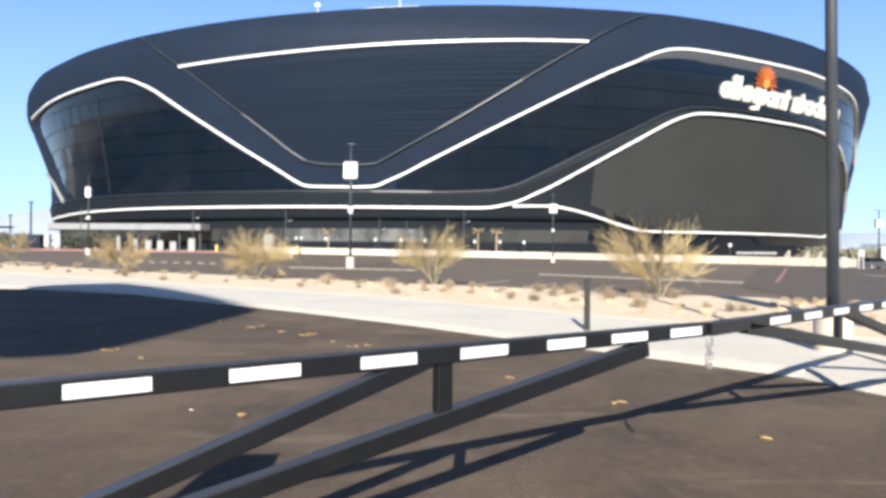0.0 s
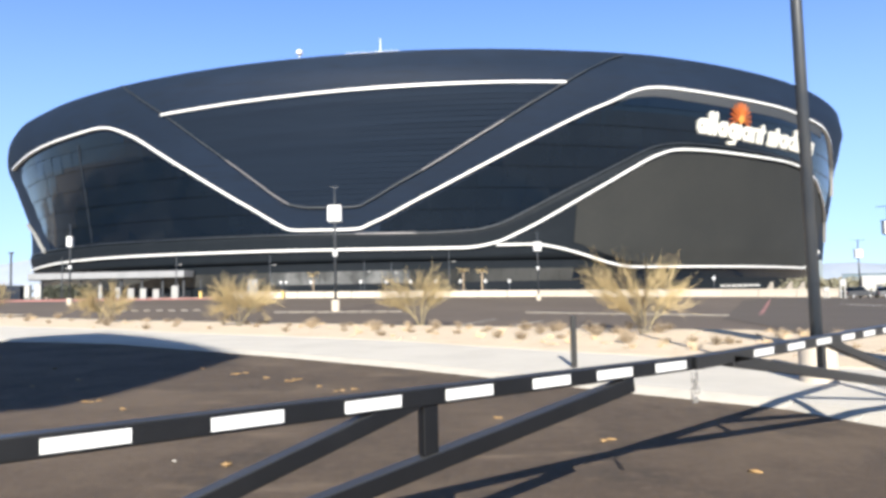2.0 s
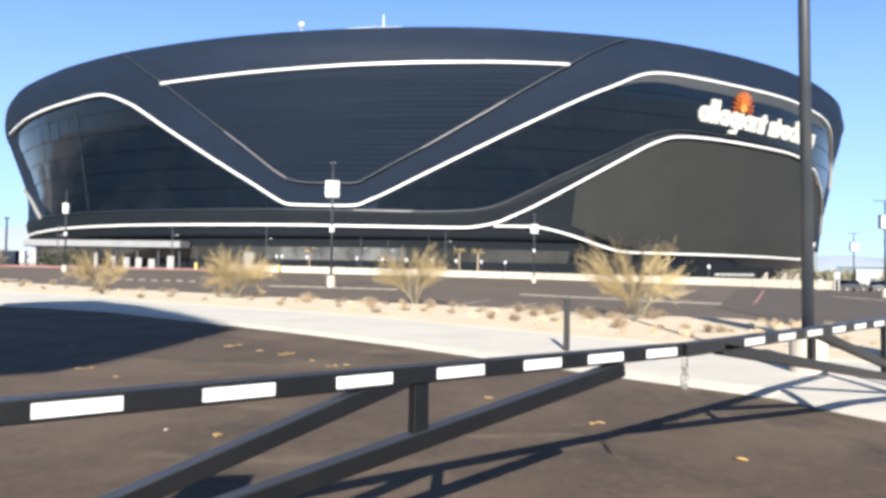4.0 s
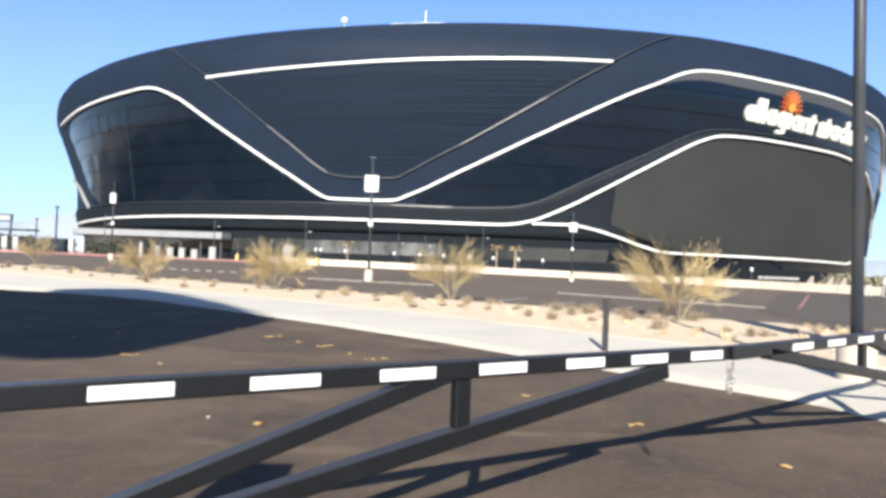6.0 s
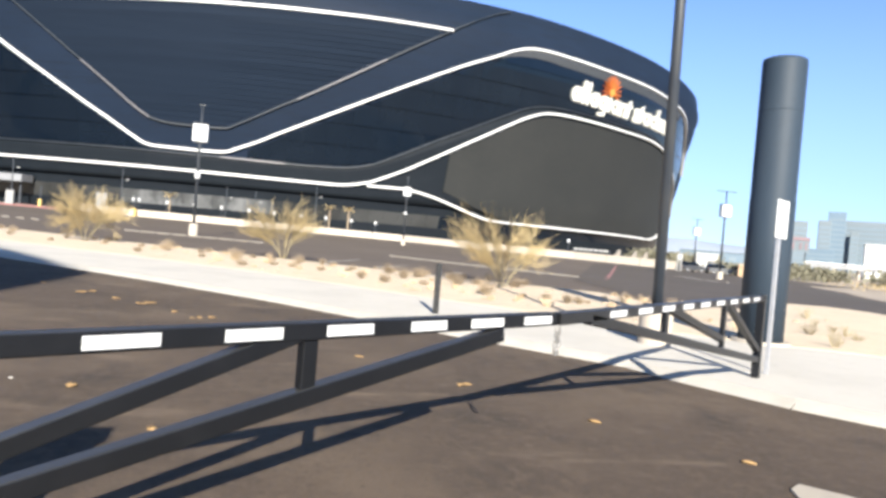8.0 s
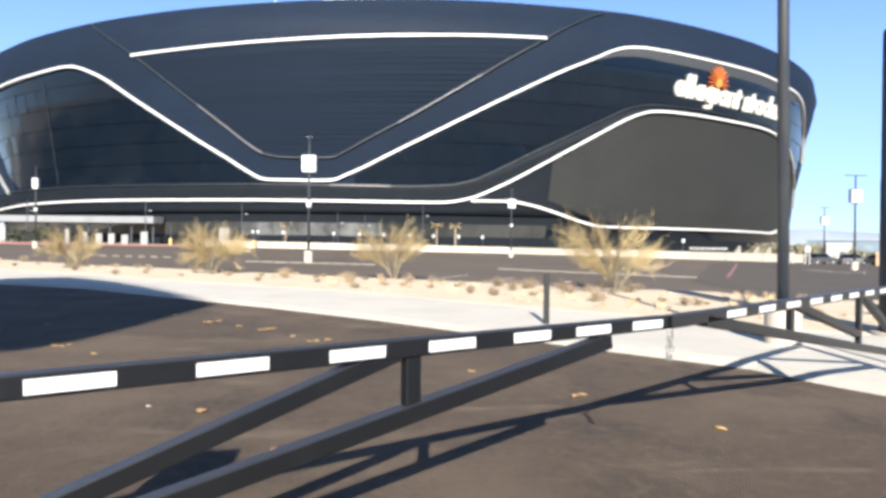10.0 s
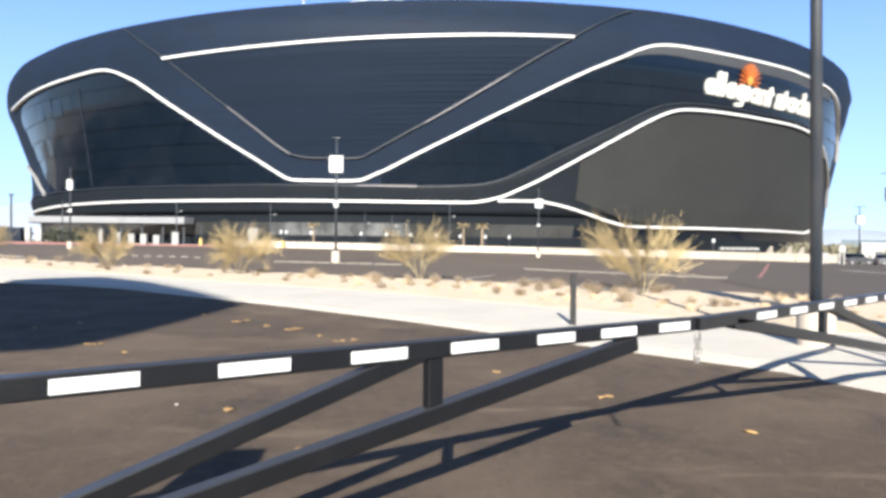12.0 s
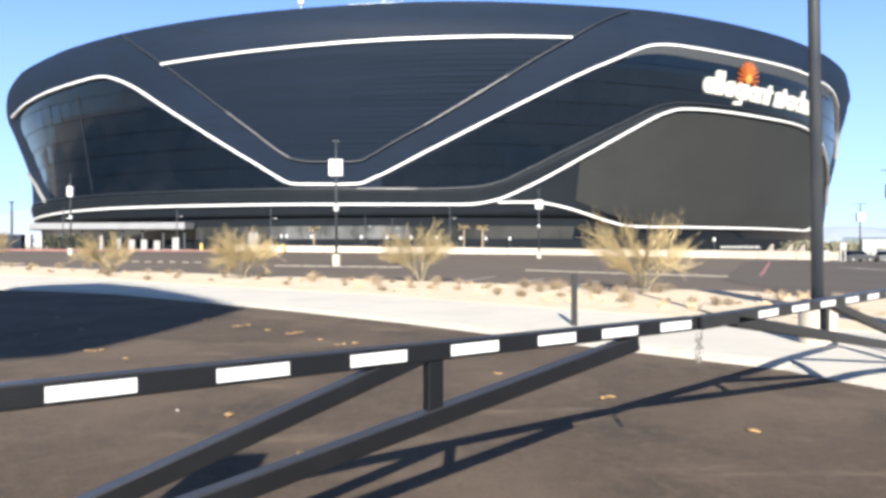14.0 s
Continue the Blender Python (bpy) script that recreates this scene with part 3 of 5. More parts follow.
    ribbon("light_ribbon", TOP_LINE, 0.59, 0.9, 1.2, M_ribbon, st, "white ribbon line")
    ribbon("light_ribbon", UPPER_LINE, 0.59, 0.9, 1.2, M_ribbon, st, "white ribbon line")
    ribbon("light_ribbon", LOWER_LINE, 0.58, 0.9, 1.2, M_ribbon, st, "white ribbon line")
    ribbon("light_ribbon", BASE_LINE, 0.56, 0.9, 1.2, M_ribbon, st, "white ribbon line")
    ribbon("light_ribbon", [(-60.0, 29.0), (-56.5, 26.6), (-52.3, 22.7), (-49.8, 19.6), (-47.6, 16.6)], 0.7, 0.9, 1.2, M_totem, st, "pale metal ribbon line")
    # V trim is split where sun catches it; those stretches take the lit tone
    ribbon("trim", V_TRIM[:5], 0.28, 0.75, 0.9, M_trim_dim, st, "thin metal trim, dim stretch")
    ribbon("trim", V_TRIM[4:8], 0.5, 0.75, 0.9, M_trim_lit, st, "thin metal trim")
    ribbon("trim", V_TRIM[7:13], 0.28, 0.75, 0.9, M_trim_dim, st, "thin metal trim, dim stretch")
    ribbon("trim", V_TRIM[12:16], 0.34, 0.75, 0.9, M_trim_lit, st, "thin metal trim")
    ribbon("trim", V_TRIM[15:], 0.28, 0.75, 0.9, M_trim_dim, st, "thin metal trim, dim stretch")
    ribbon("mullion", [(-33.4, 45.5), (-33.5, 42.5), (-33.9, 34.0), (-34.4, 26.0), (-34.9, 17.6)], 0.15, 0.6, 0.7, M_trim_dim, st, "slim grey mullion in the glass")
    ribbon("trim", [(-4.6, 16.6), (-2.0, 16.55), (0.7, 16.5)], 0.4, 0.66, 0.8, M_trim_lit, st, "thin metal trim")
    ribbon("trim", RIDGE, 0.3, 0.6, 0.8, M_trim_dim, st, "thin metal trim")
    return st


stadium()

# ---------------------------------------------------------------- gate
TUBE = 0.076


def gate_leaf(name, origin, angle, tip, chord_tip, posts, foot, slope, chord_at, tapes, label, flip=1, web_end=0.03, web_top=0.006):
    """One swing leaf: top rail, sloping chord, posts, webs, hinge upright and tape. Lengths run along the leaf from its origin."""
    g = tagged(empty(name, origin[0], origin[1], 0, angle), label, "gate", group="leaves of the drive gate")
    h = TUBE / 2
    yc = h + 0.002
    zr = 1.100
    hinge = posts[-1]

    def chord(s):
        return chord_at + slope * s

    bm = bar(bmesh.new(), (min(tip, hinge), yc, zr), (max(tip, hinge), yc, zr), TUBE, TUBE, 0.006)
    part("top_rail", bm, M_gate, g)
    bm = bar(bmesh.new(), (chord_tip, yc, chord(chord_tip)), (hinge, yc, chord(hinge)), TUBE, TUBE, 0.006)
    part("bottom_chord", bm, M_gate, g)
    for s in posts[:-1]:
        bm = bar(bmesh.new(), (s, yc, chord(s) + h * 0.9), (s, yc, zr - h), TUBE, TUBE * 0.62, 0.005, up=(0, 1, 0))
        part("post", bm, M_gate, g)
    bm = bar(bmesh.new(), (hinge + flip * h, yc, foot), (hinge + flip * h, yc, zr + 0.045), TUBE * 1.25, TUBE * 1.25, 0.006, up=(0, 1, 0))
    part("hinge_upright", bm, M_gate, g)
    for a, b in zip(posts, posts[1:]):
        bm = bar(bmesh.new(), (a + flip * 0.07, yc, zr - web_top), (b - flip * 0.03, yc, chord(b) + h + web_end), TUBE * 0.94, TUBE * 0.9, 0.005)
        part("web", bm, M_gate, g)
    for s0, s1 in tapes:
        bm = box(bmesh.new(), (s1 - s0 + 0.002, 0.003, 0.0475), ((s0 + s1) / 2, 0.0005, 1.0992), bevel=0.0008)
        part("tape", bm, M_tape, g, "white reflective tape")
    return g


LEFT_TAPES = [(-3.16, -2.905), (-2.65, -2.395), (-2.14, -1.885), (-1.625, -1.368), (-1.112, -0.85), (-0.598, -0.343), (-0.118, 0.142), (0.385, 0.632), (0.825, 1.095), (1.29, 1.56)]
gate_leaf("gate_leaf", (0.163, 2.952), 35.52, 1.62, 1.115, [-0.185, -1.92, -3.75], 0.01, 0.16, 0.85, LEFT_TAPES, "black square-tube gate leaf with white reflective tape, closed", flip=-1, web_top=0.013, web_end=0.038)
RIGHT_TAPES = [(-2.4 + 0.553 * k, -2.09 + 0.553 * k) for k in range(9)]
gate_leaf("gate_leaf", (3.826, 6.046), 42.88, -3.16, -2.69, [-1.1, 0.83, 2.62], 0.05, -0.1434, 0.692, RIGHT_TAPES, "black square-tube gate leaf with white reflective tape, hinged on the apron", flip=1, web_end=0.09)

# ---------------------------------------------------------------- posts, poles, lamps


def rest_post(x, y):
    g = tagged(empty("gate_stop_post", x, y, 0.082), "short black square steel post set in the concrete apron", "post")
    bm = box(bmesh.new(), (0.1, 0.1, 0.935), (0, 0, 0.4675), bevel=0.008)
    part("tube", bm, M_gate, g)
    part("cap", box(bmesh.new(), (0.11, 0.11, 0.012), (0, 0, 0.941), bevel=0.003), M_gate, g)
    return g


rest_post(2.55, 12.95)


def lamp_post(x, y, r=0.33, height=8.1, base=0.85, turn=0.0, z=None, collar=True, pole=0.1, arm=0.5):
    g = tagged(empty("street_lamp", x, y, ground_z(x, y) if z is None else z, turn), "tall dark lot lamp with white boxy head and concrete base", "lamp", group="parking lot lamps")
    part("concrete_base", lathe(bmesh.new(), [(r, -0.1), (r, base - 0.03), (r - 0.03, base)], 28), M_pole_base, g, "pale round concrete base")
    part("base_plate", box(bmesh.new(), (0.34, 0.34, 0.03), (0, 0, base + 0.015), bevel=0.004), M_pole, g)
    part("pole", lathe(bmesh.new(), [(pole, base + 0.03), (pole * 0.95, height - 1.3), (pole * 0.7, height + 1.45)], 20), M_pole, g, smooth=True)
    head = part("head", box(bmesh.new(), (1.06, 0.62, 1.26), (0, 0, height - 0.63), bevel=0.05), M_lamp_glass, g, "boxy white lamp head")
    part("cap", box(bmesh.new(), (1.1, 0.66, 0.05), (0, 0, height + 0.03), bevel=0.008), M_pole, head)
    for side in (-1, 1):
        part("slot", box(bmesh.new(), (0.07, 0.02, 0.7), (-0.03, side * 0.312, height - 0.82), bevel=0.006), M_pylon, head, "narrow grey slot")
    part("foot_plate", box(bmesh.new(), (0.5, 0.4, 0.06), (0, 0, height - 1.3), bevel=0.008), M_pole, head)
    part("cross_arm", box(bmesh.new(), (arm, 0.09, 0.07), (0, 0, height + 1.42), bevel=0.01), M_pole, g)
    if collar:
        part("collar", lathe(bmesh.new(), [(0.14, height - 3.95), (0.2, height - 3.85), (0.2, height - 3.6), (0.14, height - 3.5)], 16), M_lamp_glass, g, "small white collar on the pole")
    return g


lamp_post(-7.6, 54.5)
lamp_post(14.7, 101.0, height=8.3)
lamp_post(-44.4, 87.0, height=8.35, turn=105)
lamp_post(43.8, 67.7, height=7.9, arm=2.2, collar=False)
lamp_post(64.3, 107.0, height=7.3, arm=2.0, collar=False)


# near lamp beside the gate, tilted to fit the camera's view; its head stands far above the drive
near_lamp = lamp_post(5.74, 10.5, r=0.27, base=0.62, z=0.08, collar=False, pole=0.088)
near_lamp.matrix_basis = pose(5.74, 10.5, 0.08, 0, -0.75, 0)


def steel_column(x, y, z):
    g = tagged(empty("steel_column", x, y, z), "thick black painted steel column on a pale concrete pad", "column")
    part("shaft", lathe(bmesh.new(), [(0.392, 0.0), (0.392, 2.62), (0.386, 2.63), (0.385, 5.12), (0.375, 5.18), (0.34, 5.2)], 48), M_column, g, smooth=True)
    part("pad", lathe(bmesh.new(), [(0.52, -0.2), (0.52, 0.02), (0.5, 0.035)], 32), M_pole_base, g, "pale concrete pad")
    part("joint_ring", lathe(bmesh.new(), [(0.383, 4.22), (0.389, 4.23), (0.389, 4.25), (0.383, 4.26)], 48), M_column, g)
    return g


steel_column(8.4, 11.5, 0.1)


def sign_post(x, y, z):
    g = tagged(empty("sign_post", x, y, z, 36), "galvanised post with a blank white sign plate, beside the gate hinge", "sign")
    part("post", box(bmesh.new(), (0.05, 0.05, 2.3), (0, 0, 1.15), bevel=0.004), M_galv, g, "galvanised square post")
    plate = part("plate", box(bmesh.new(), (0.46, 0.006, 0.5), (0, -0.03, 2.06), bevel=0.002), M_white, g, "white sign plate")
    for k, zz in enumerate((2.2, 2.14, 2.08)):
        part("bar", box(bmesh.new(), (0.3 - 0.06 * k, 0.002, 0.022), (0, -0.0345, zz), bevel=0.0006), M_galv, plate)
    for zz in (1.87, 2.25):
        part("bolt", rod(bmesh.new(), (0, -0.042, zz), (0, -0.03, zz), 0.012, n=8), M_galv, g)
    return g


sign_post(6.12, 8.18, 0.08)


def ring_link(parent, at, turn, tilt, size=0.018, wire=0.0036):
    bm = bmesh.new()
    n, k = 14, 6
    loops = []
    for i in range(n):
        a = 2 * math.pi * i / n
        c = Vector((size * 0.62 * math.cos(a), 0, size * 1.25 * math.sin(a)))
        d = Vector((math.cos(a), 0, math.sin(a)))
        loops.append([bm.verts.new(c + d * wire * math.cos(2 * math.pi * j / k) + Vector((0, wire * math.sin(2 * math.pi * j / k), 0))) for j in range(k)])
    for i in range(n):
        for j in range(k):
            bm.faces.new((loops[i][j], loops[i][(j + 1) % k], loops[(i + 1) % n][(j + 1) % k], loops[(i + 1) % n][j]))
    bmesh.ops.transform(bm, matrix=Matrix.Translation(at) @ pose(0, 0, 0, 0, tilt, turn), verts=bm.verts)
    return part("link", bm, M_chain, parent, smooth=True)


def gate_chain():
    # wraps the meeting ends of both leaves and hangs down in two strands
    ox, oy = 0.163 + 1.60 * math.cos(radians(35.52)), 2.952 + 1.60 * math.sin(radians(35.52))
    g = tagged(empty("chain", ox, oy, 0, 35.52), "galvanised chain wrapped round the gate rail and hanging down", "chain")
    for i in range(5):
        ring_link(g, (0.012 * math.sin(i), -0.008 - 0.002 * (i % 2), 1.03 - 0.027 * i), 90 * (i % 2) + 20, 6 - 3 * i)
    for i in range(4):
        ring_link(g, (0.035 + 0.006 * math.cos(2 * i), -0.010, 1.032 - 0.027 * i), 90 * (i % 2) + 60, -8 + 4 * i)
    lock = part("padlock_body", box(bmesh.new(), (0.035, 0.018, 0.035), (0.018, -0.01, 0.898), bevel=0.004), M_chain, g, "small brass padlock")
    return lock


gate_chain()


# ---------------------------------------------------------------- kerb, stone by stone
KERB = [(14.0, 0.2), (6.45, 5.25), (5.35, 6.62), (4.75, 7.8), (4.42, 8.72), (2.95, 10.28), (-0.6, 14.3), (-3.5, 17.15), (-10.1, 23.0), (-12.6, 24.4), (-14.5, 25.1), (-18.2, 26.1), (-32, 29.2)]


def kerb_run():
    k = tagged(empty("kerb"), "pale rounded concrete kerb along the driveway edge", "kerb", kind="structure")
    for a, b in zip(KERB, KERB[1:]):
        a, b = Vector((*a, 0)), Vector((*b, 0))
        n = max(1, round((b - a).length / 3.0))
        d = (b - a).normalized()
        nrm = Vector((d.y, -d.x, 0)) * -1
        if nrm.y < 0:
            nrm = -nrm
        for i in range(n):
            p, q = a + (b - a) * (i / n) + d * 0.004, a + (b - a) * ((i + 1) / n) - d * 0.004
            bm = bmesh.new()
            loops = []
            for c in (p, q):
                zz = ground_z(c.x, c.y)
                loops.append([bm.verts.new(c + nrm * u + Vector((0, 0, w + zz))) for u, w in ((-0.13, -0.15), (-0.13, 0.008), (-0.06, 0.03), (0.01, 0.052), (0.08, 0.071), (0.17, 0.085), (0.17, -0.15))])
            for j in range(7):
                bm.faces.new((loops[0][j], loops[0][(j + 1) % 7], loops[1][(j + 1) % 7], loops[1][j]))
            bm.faces.new(loops[0])
            bm.faces.new(loops[1][::-1])
            part("kerb_stone", bm, M_kerb, k)


kerb_run()

# ---------------------------------------------------------------- unseen casters added for the shade on the drive


def shade_panel():
    """Added panel behind the camera, outlined from its shade, which alone reaches the view."""
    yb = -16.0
    g = tagged(empty("shade_panel", 0, 0, 0), "unseen dark panel on a mast, added to cast the wide shade", "sign")
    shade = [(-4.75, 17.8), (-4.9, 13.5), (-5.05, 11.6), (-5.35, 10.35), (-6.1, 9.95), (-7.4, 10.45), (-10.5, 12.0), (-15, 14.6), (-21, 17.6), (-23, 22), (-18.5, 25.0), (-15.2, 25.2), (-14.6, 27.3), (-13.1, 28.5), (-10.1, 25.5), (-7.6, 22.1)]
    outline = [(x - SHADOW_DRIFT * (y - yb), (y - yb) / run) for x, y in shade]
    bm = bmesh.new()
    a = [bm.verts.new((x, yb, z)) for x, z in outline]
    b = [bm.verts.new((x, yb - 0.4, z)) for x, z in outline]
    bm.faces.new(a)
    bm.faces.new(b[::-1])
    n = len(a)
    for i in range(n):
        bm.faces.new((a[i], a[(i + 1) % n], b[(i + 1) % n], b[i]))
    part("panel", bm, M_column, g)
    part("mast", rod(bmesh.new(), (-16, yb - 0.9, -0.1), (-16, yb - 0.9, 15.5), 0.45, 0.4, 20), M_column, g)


shade_panel()


def shade_post(x, y):
    """Stand-in added beside the drive, out of view; its shade falls across the asphalt."""
    g = tagged(empty("shade_post", x, y, 0, 4), "unseen dark post and box, added to cast shade on the drive", "pedestal")
    part("post", box(bmesh.new(), (0.1, 0.1, 1.6), (0, 0, 0.8), bevel=0.008), M_gate, g)
    part("housing", box(bmesh.new(), (0.4, 0.26, 0.34), (-0.007, 0, 1.671), bevel=0.03), M_gate, g)
    part("hood", box(bmesh.new(), (0.44, 0.34, 0.03), (-0.007, 0.02, 1.856), bevel=0.012), M_gate, g)
    part("foot", box(bmesh.new(), (0.25, 0.25, 0.02), (0, 0, 0.01), bevel=0.004), M_galv, g)


shade_post(-1.66, 0.66)

# ---------------------------------------------------------------- litter on the drive


def fallen_leaf(x, y, size, turn):
    bm = bmesh.new()
    rows = []
    for i in range(6):
        u = i / 5
        w = math.sin(math.pi * (0.08 + 0.86 * u)) * 0.34
        rows.append([bm.verts.new(((u - 0.5) * size, s * w * size, 0.004 + size * (0.12 * abs(s) ** 1.5 * (1 + 0.4 * math.sin(5 * u + turn)) + 0.1 * (u - 0.5) ** 2))) for s in (-1, -0.5, 0, 0.5, 1)])
    for a, b in zip(rows, rows[1:]):
        for i in range(4):
            bm.faces.new((a[i], a[i + 1], b[i + 1], b[i]))
    made = bmesh.ops.extrude_face_region(bm, geom=bm.faces[:])
    for v in made["geom"]:
        if isinstance(v, bmesh.types.BMVert):
            v.co.z += 0.004
    ob = link("fallen_leaf", bm, M_leaf, smooth=True)
    ob.matrix_basis = pose(x, y, -0.002, 0, 0, turn * 57)
    return tagged(ob, "dry curled tan leaf lying on the asphalt", "leaf", group="leaves on the drive")


LEAVES = [(-5.12, 10.42, 0.16), (-4.96, 10.52, 0.17), (-4.26, 9.7, 0.15), (-3.78, 13.64, 0.18), (-3.66, 13.83, 0.2), (-3.07, 12.96, 0.16), (-2.6, 12.43, 0.17), (-2.47, 12.58, 0.2), (-1.89, 11.63, 0.15), (-1.45, 11.07, 0.15), (-1.27, 11.19, 0.16), (-1.88, 6.38, 0.2), (0.75, 8.43, 0.14), (1.69, 7.04, 0.17), (2.62, 5.73, 0.16), (-4.83, 14.86, 0.13), (-7.0, 12.4, 0.12), (-6.6, 13.2, 0.12), (-8.2, 15.4, 0.14), (3.42, 4.65, 0.15), (-0.62, 5.13, 0.12), (-0.99, 5.14, 0.15)]
for i, (x, y, s) in enumerate(LEAVES):
    fallen_leaf(x, y, s * 0.72, 1.3 * i)
    if i in (0, 3, 4, 6, 7, 9, 13, 14):
        fallen_leaf(x + 0.1 * math.cos(i), y + 0.07 * math.sin(2 * i), s * 0.55, 0.8 * i + 2)
scrap = link("paper_scrap", box(bmesh.new(), (0.03, 0.03, 0.006), (0, 0, 0.004), bevel=0.002), M_paper)
scrap.matrix_basis = pose(-2.43, 6.6, 0, 0, 0, 30)
tagged(scrap, "small pale paper scrap lying on the asphalt", "litter")


# ---------------------------------------------------------------- plants


def strip_mesh(name, strands, material):
    """Many thin three-sided strands, each a list of (place, radius), in one mesh."""
    verts, faces = [], []
    for pts in strands:
        start = len(verts)
        for i, (p, r) in enumerate(pts):
            d = (pts[min(i + 1, len(pts) - 1)][0] - pts[max(i - 1, 0)][0])
            d = d.normalized() if d.length > 1e-6 else Vector((0, 0, 1))
            u = d.cross(Vector((0.31, 0.87, 0.38))).normalized()
            w = d.cross(u)
            for k in range(3):
                a = 2.094 * k
                verts.append(p + (u * math.cos(a) + w * math.sin(a)) * r)
        for i in range(len(pts) - 1):
            for k in range(3):
                a, b = start + 3 * i + k, start + 3 * i + (k + 1) % 3
                faces.append((a, b, b + 3, a + 3))
    me = bpy.data.meshes.new(name)
    me.from_pydata([tuple(v) for v in verts], [], faces)
    me.materials.append(material)
    return me


def bend(rng, start, way, length, steps, r0, r1, lift, wander):
    pts, p, d = [(start.copy(), r0)], start.copy(), way.normalized()
    for i in range(steps):
        d = (d + Vector((rng.gauss(0, wander), rng.gauss(0, wander), rng.gauss(0, wander) + lift))).normalized()
        p = p + d * (length / steps)
        pts.append((p.copy(), r0 + (r1 - r0) * (i + 1) / steps))
    return pts


def arc(rng, a, way, b, steps, r0, r1, wander):
    """A limb that leaves a in the given way and bends over to end at b."""
    mid = a + way * (b - a).length * 0.5
    pts = []
    for i in range(steps + 1):
        t = i / steps
        p = a * (1 - t) ** 2 + mid * 2 * t * (1 - t) + b * t * t
        if 0 < i < steps:
            p = p + Vector((rng.gauss(0, wander), rng.gauss(0, wander), rng.gauss(0, wander)))
        pts.append((p, r0 + (r1 - r0) * t))
    return pts


def palo_verde(seed, x, y, height, spread, limbs_each, density, lean=0.0, low=0.26, droop=0.3):
    """Slim stems from the ground, limbs that fan out to an uneven dome, and straight twigs in plumes along them."""
    rng = random.Random(seed)
    g = tagged(empty("tree", x, y, ground_z(x, y) + 0.08), "small leafless palo verde tree with yellow-green twigs", "tree", group="desert trees in the strip")
    stems, limbs, twigs = [], [], []
    n = rng.randint(4, 5)
    for i in range(n):
        a = 2 * math.pi * i / n + rng.uniform(-0.35, 0.35)
        tilt = rng.uniform(0.22, 0.6)
        way = Vector((math.cos(a) * tilt + lean * 0.12, math.sin(a) * tilt, 1))
        stems.append((a, bend(rng, Vector((0.06 * math.cos(a), 0.06 * math.sin(a), -0.08)), way, height * rng.uniform(0.36, 0.52), 6, 0.021, 0.011, 0.02, 0.06)))
    centre = Vector((lean * 0.5, 0, height * 0.42))
    for a0, st in stems:
        for j in range(limbs_each):
            k = rng.randint(2, 6)
            a = a0 + rng.gauss(0, 0.75)
            up = rng.uniform(-0.1, 0.92) if rng.random() < 0.7 else rng.uniform(-droop, 0.3)
            reach = rng.uniform(0.66, 1.0) * (0.88 + 0.3 * noise.noise(Vector((math.cos(a) * 1.6 + seed, math.sin(a) * 1.6, up * 1.8))))
            flat = math.sqrt(max(0.0, 1 - up * up))
            end = centre + Vector((math.cos(a) * flat * spread * 0.45, math.sin(a) * flat * spread * 0.45, up * height * 0.5)) * reach
            end.z = max(end.z, height * low)
            way = (st[k][0] - st[k - 2][0]).normalized() * 0.5 + (end - st[k][0]).normalized()
            limbs.append(arc(rng, st[k][0], way.normalized(), end, 7, 0.0068, 0.003, 0.012))
    for lb in limbs:
        along = (lb[7][0] - lb[3][0]).normalized()
        for j in range(density):
            k = rng.choice((2, 3, 3, 4, 4, 5, 5, 6, 6, 7, 7))
            way = along + Vector((rng.gauss(0, 0.33), rng.gauss(0, 0.33), rng.gauss(0.16, 0.27)))
            tw = bend(rng, lb[k][0], way, rng.uniform(0.2, 0.5) * height / 2.7, 3, 0.0048, 0.0024, 0.03, 0.035)
            twigs.append(tw)
            for q in range(3):
                kk = rng.randint(1, 3)
                dd = (tw[kk][0] - tw[kk - 1][0]).normalized()
                twigs.append(bend(rng, tw[kk][0], dd + Vector((rng.gauss(0, 0.3), rng.gauss(0, 0.3), rng.gauss(0.1, 0.26))), rng.uniform(0.1, 0.28), 2, 0.0036, 0.002, 0.02, 0.04))
    for a0, st in stems:
        ob = new("trunk", strip_mesh("trunk", [st], M_bark))
        ob.parent = g
    for lb in limbs:
        ob = new("limb", strip_mesh("limb", [lb], M_bark))
        ob.parent = g
    ob = new("crown", strip_mesh("crown", twigs, M_twig))
    ob.parent = g
    # a few tiny leaflets left on the twigs
    verts, faces = [], []
    for tw in twigs[::2]:
        for q in range(2):
            p = tw[rng.randint(1, len(tw) - 1)][0]
            u = Vector((rng.gauss(0, 1), rng.gauss(0, 1), rng.gauss(0, 1))).normalized() * rng.uniform(0.012, 0.028)
            w = Vector((rng.gauss(0, 1), rng.gauss(0, 1), rng.gauss(0, 1))).normalized() * 0.009
            k = len(verts)
            verts += [tuple(p), tuple(p + u * 0.5 + w), tuple(p + u), tuple(p + u * 0.5 - w)]
            faces.append((k, k + 1, k + 2, k + 3))
    me = bpy.data.meshes.new("foliage")
    me.from_pydata(verts, [], faces)
    me.materials.append(M_twig)
    ob = new("foliage", me)
    ob.parent = g
    return g


palo_verde(17, 6.4, 21.7, 2.8, 4.3, 16, 12, -0.3, 0.2, 0.5)
palo_verde(12, -0.6, 29.7, 2.85, 3.9, 13, 16, -0.35, 0.18)
palo_verde(13, -8.75, 31.8, 2.6, 3.5, 15, 20, 0.15, 0.07, 0.7)
palo_verde(14, -17.1, 36.9, 2.35, 3.7, 14, 20, -0.1, 0.07, 0.7)
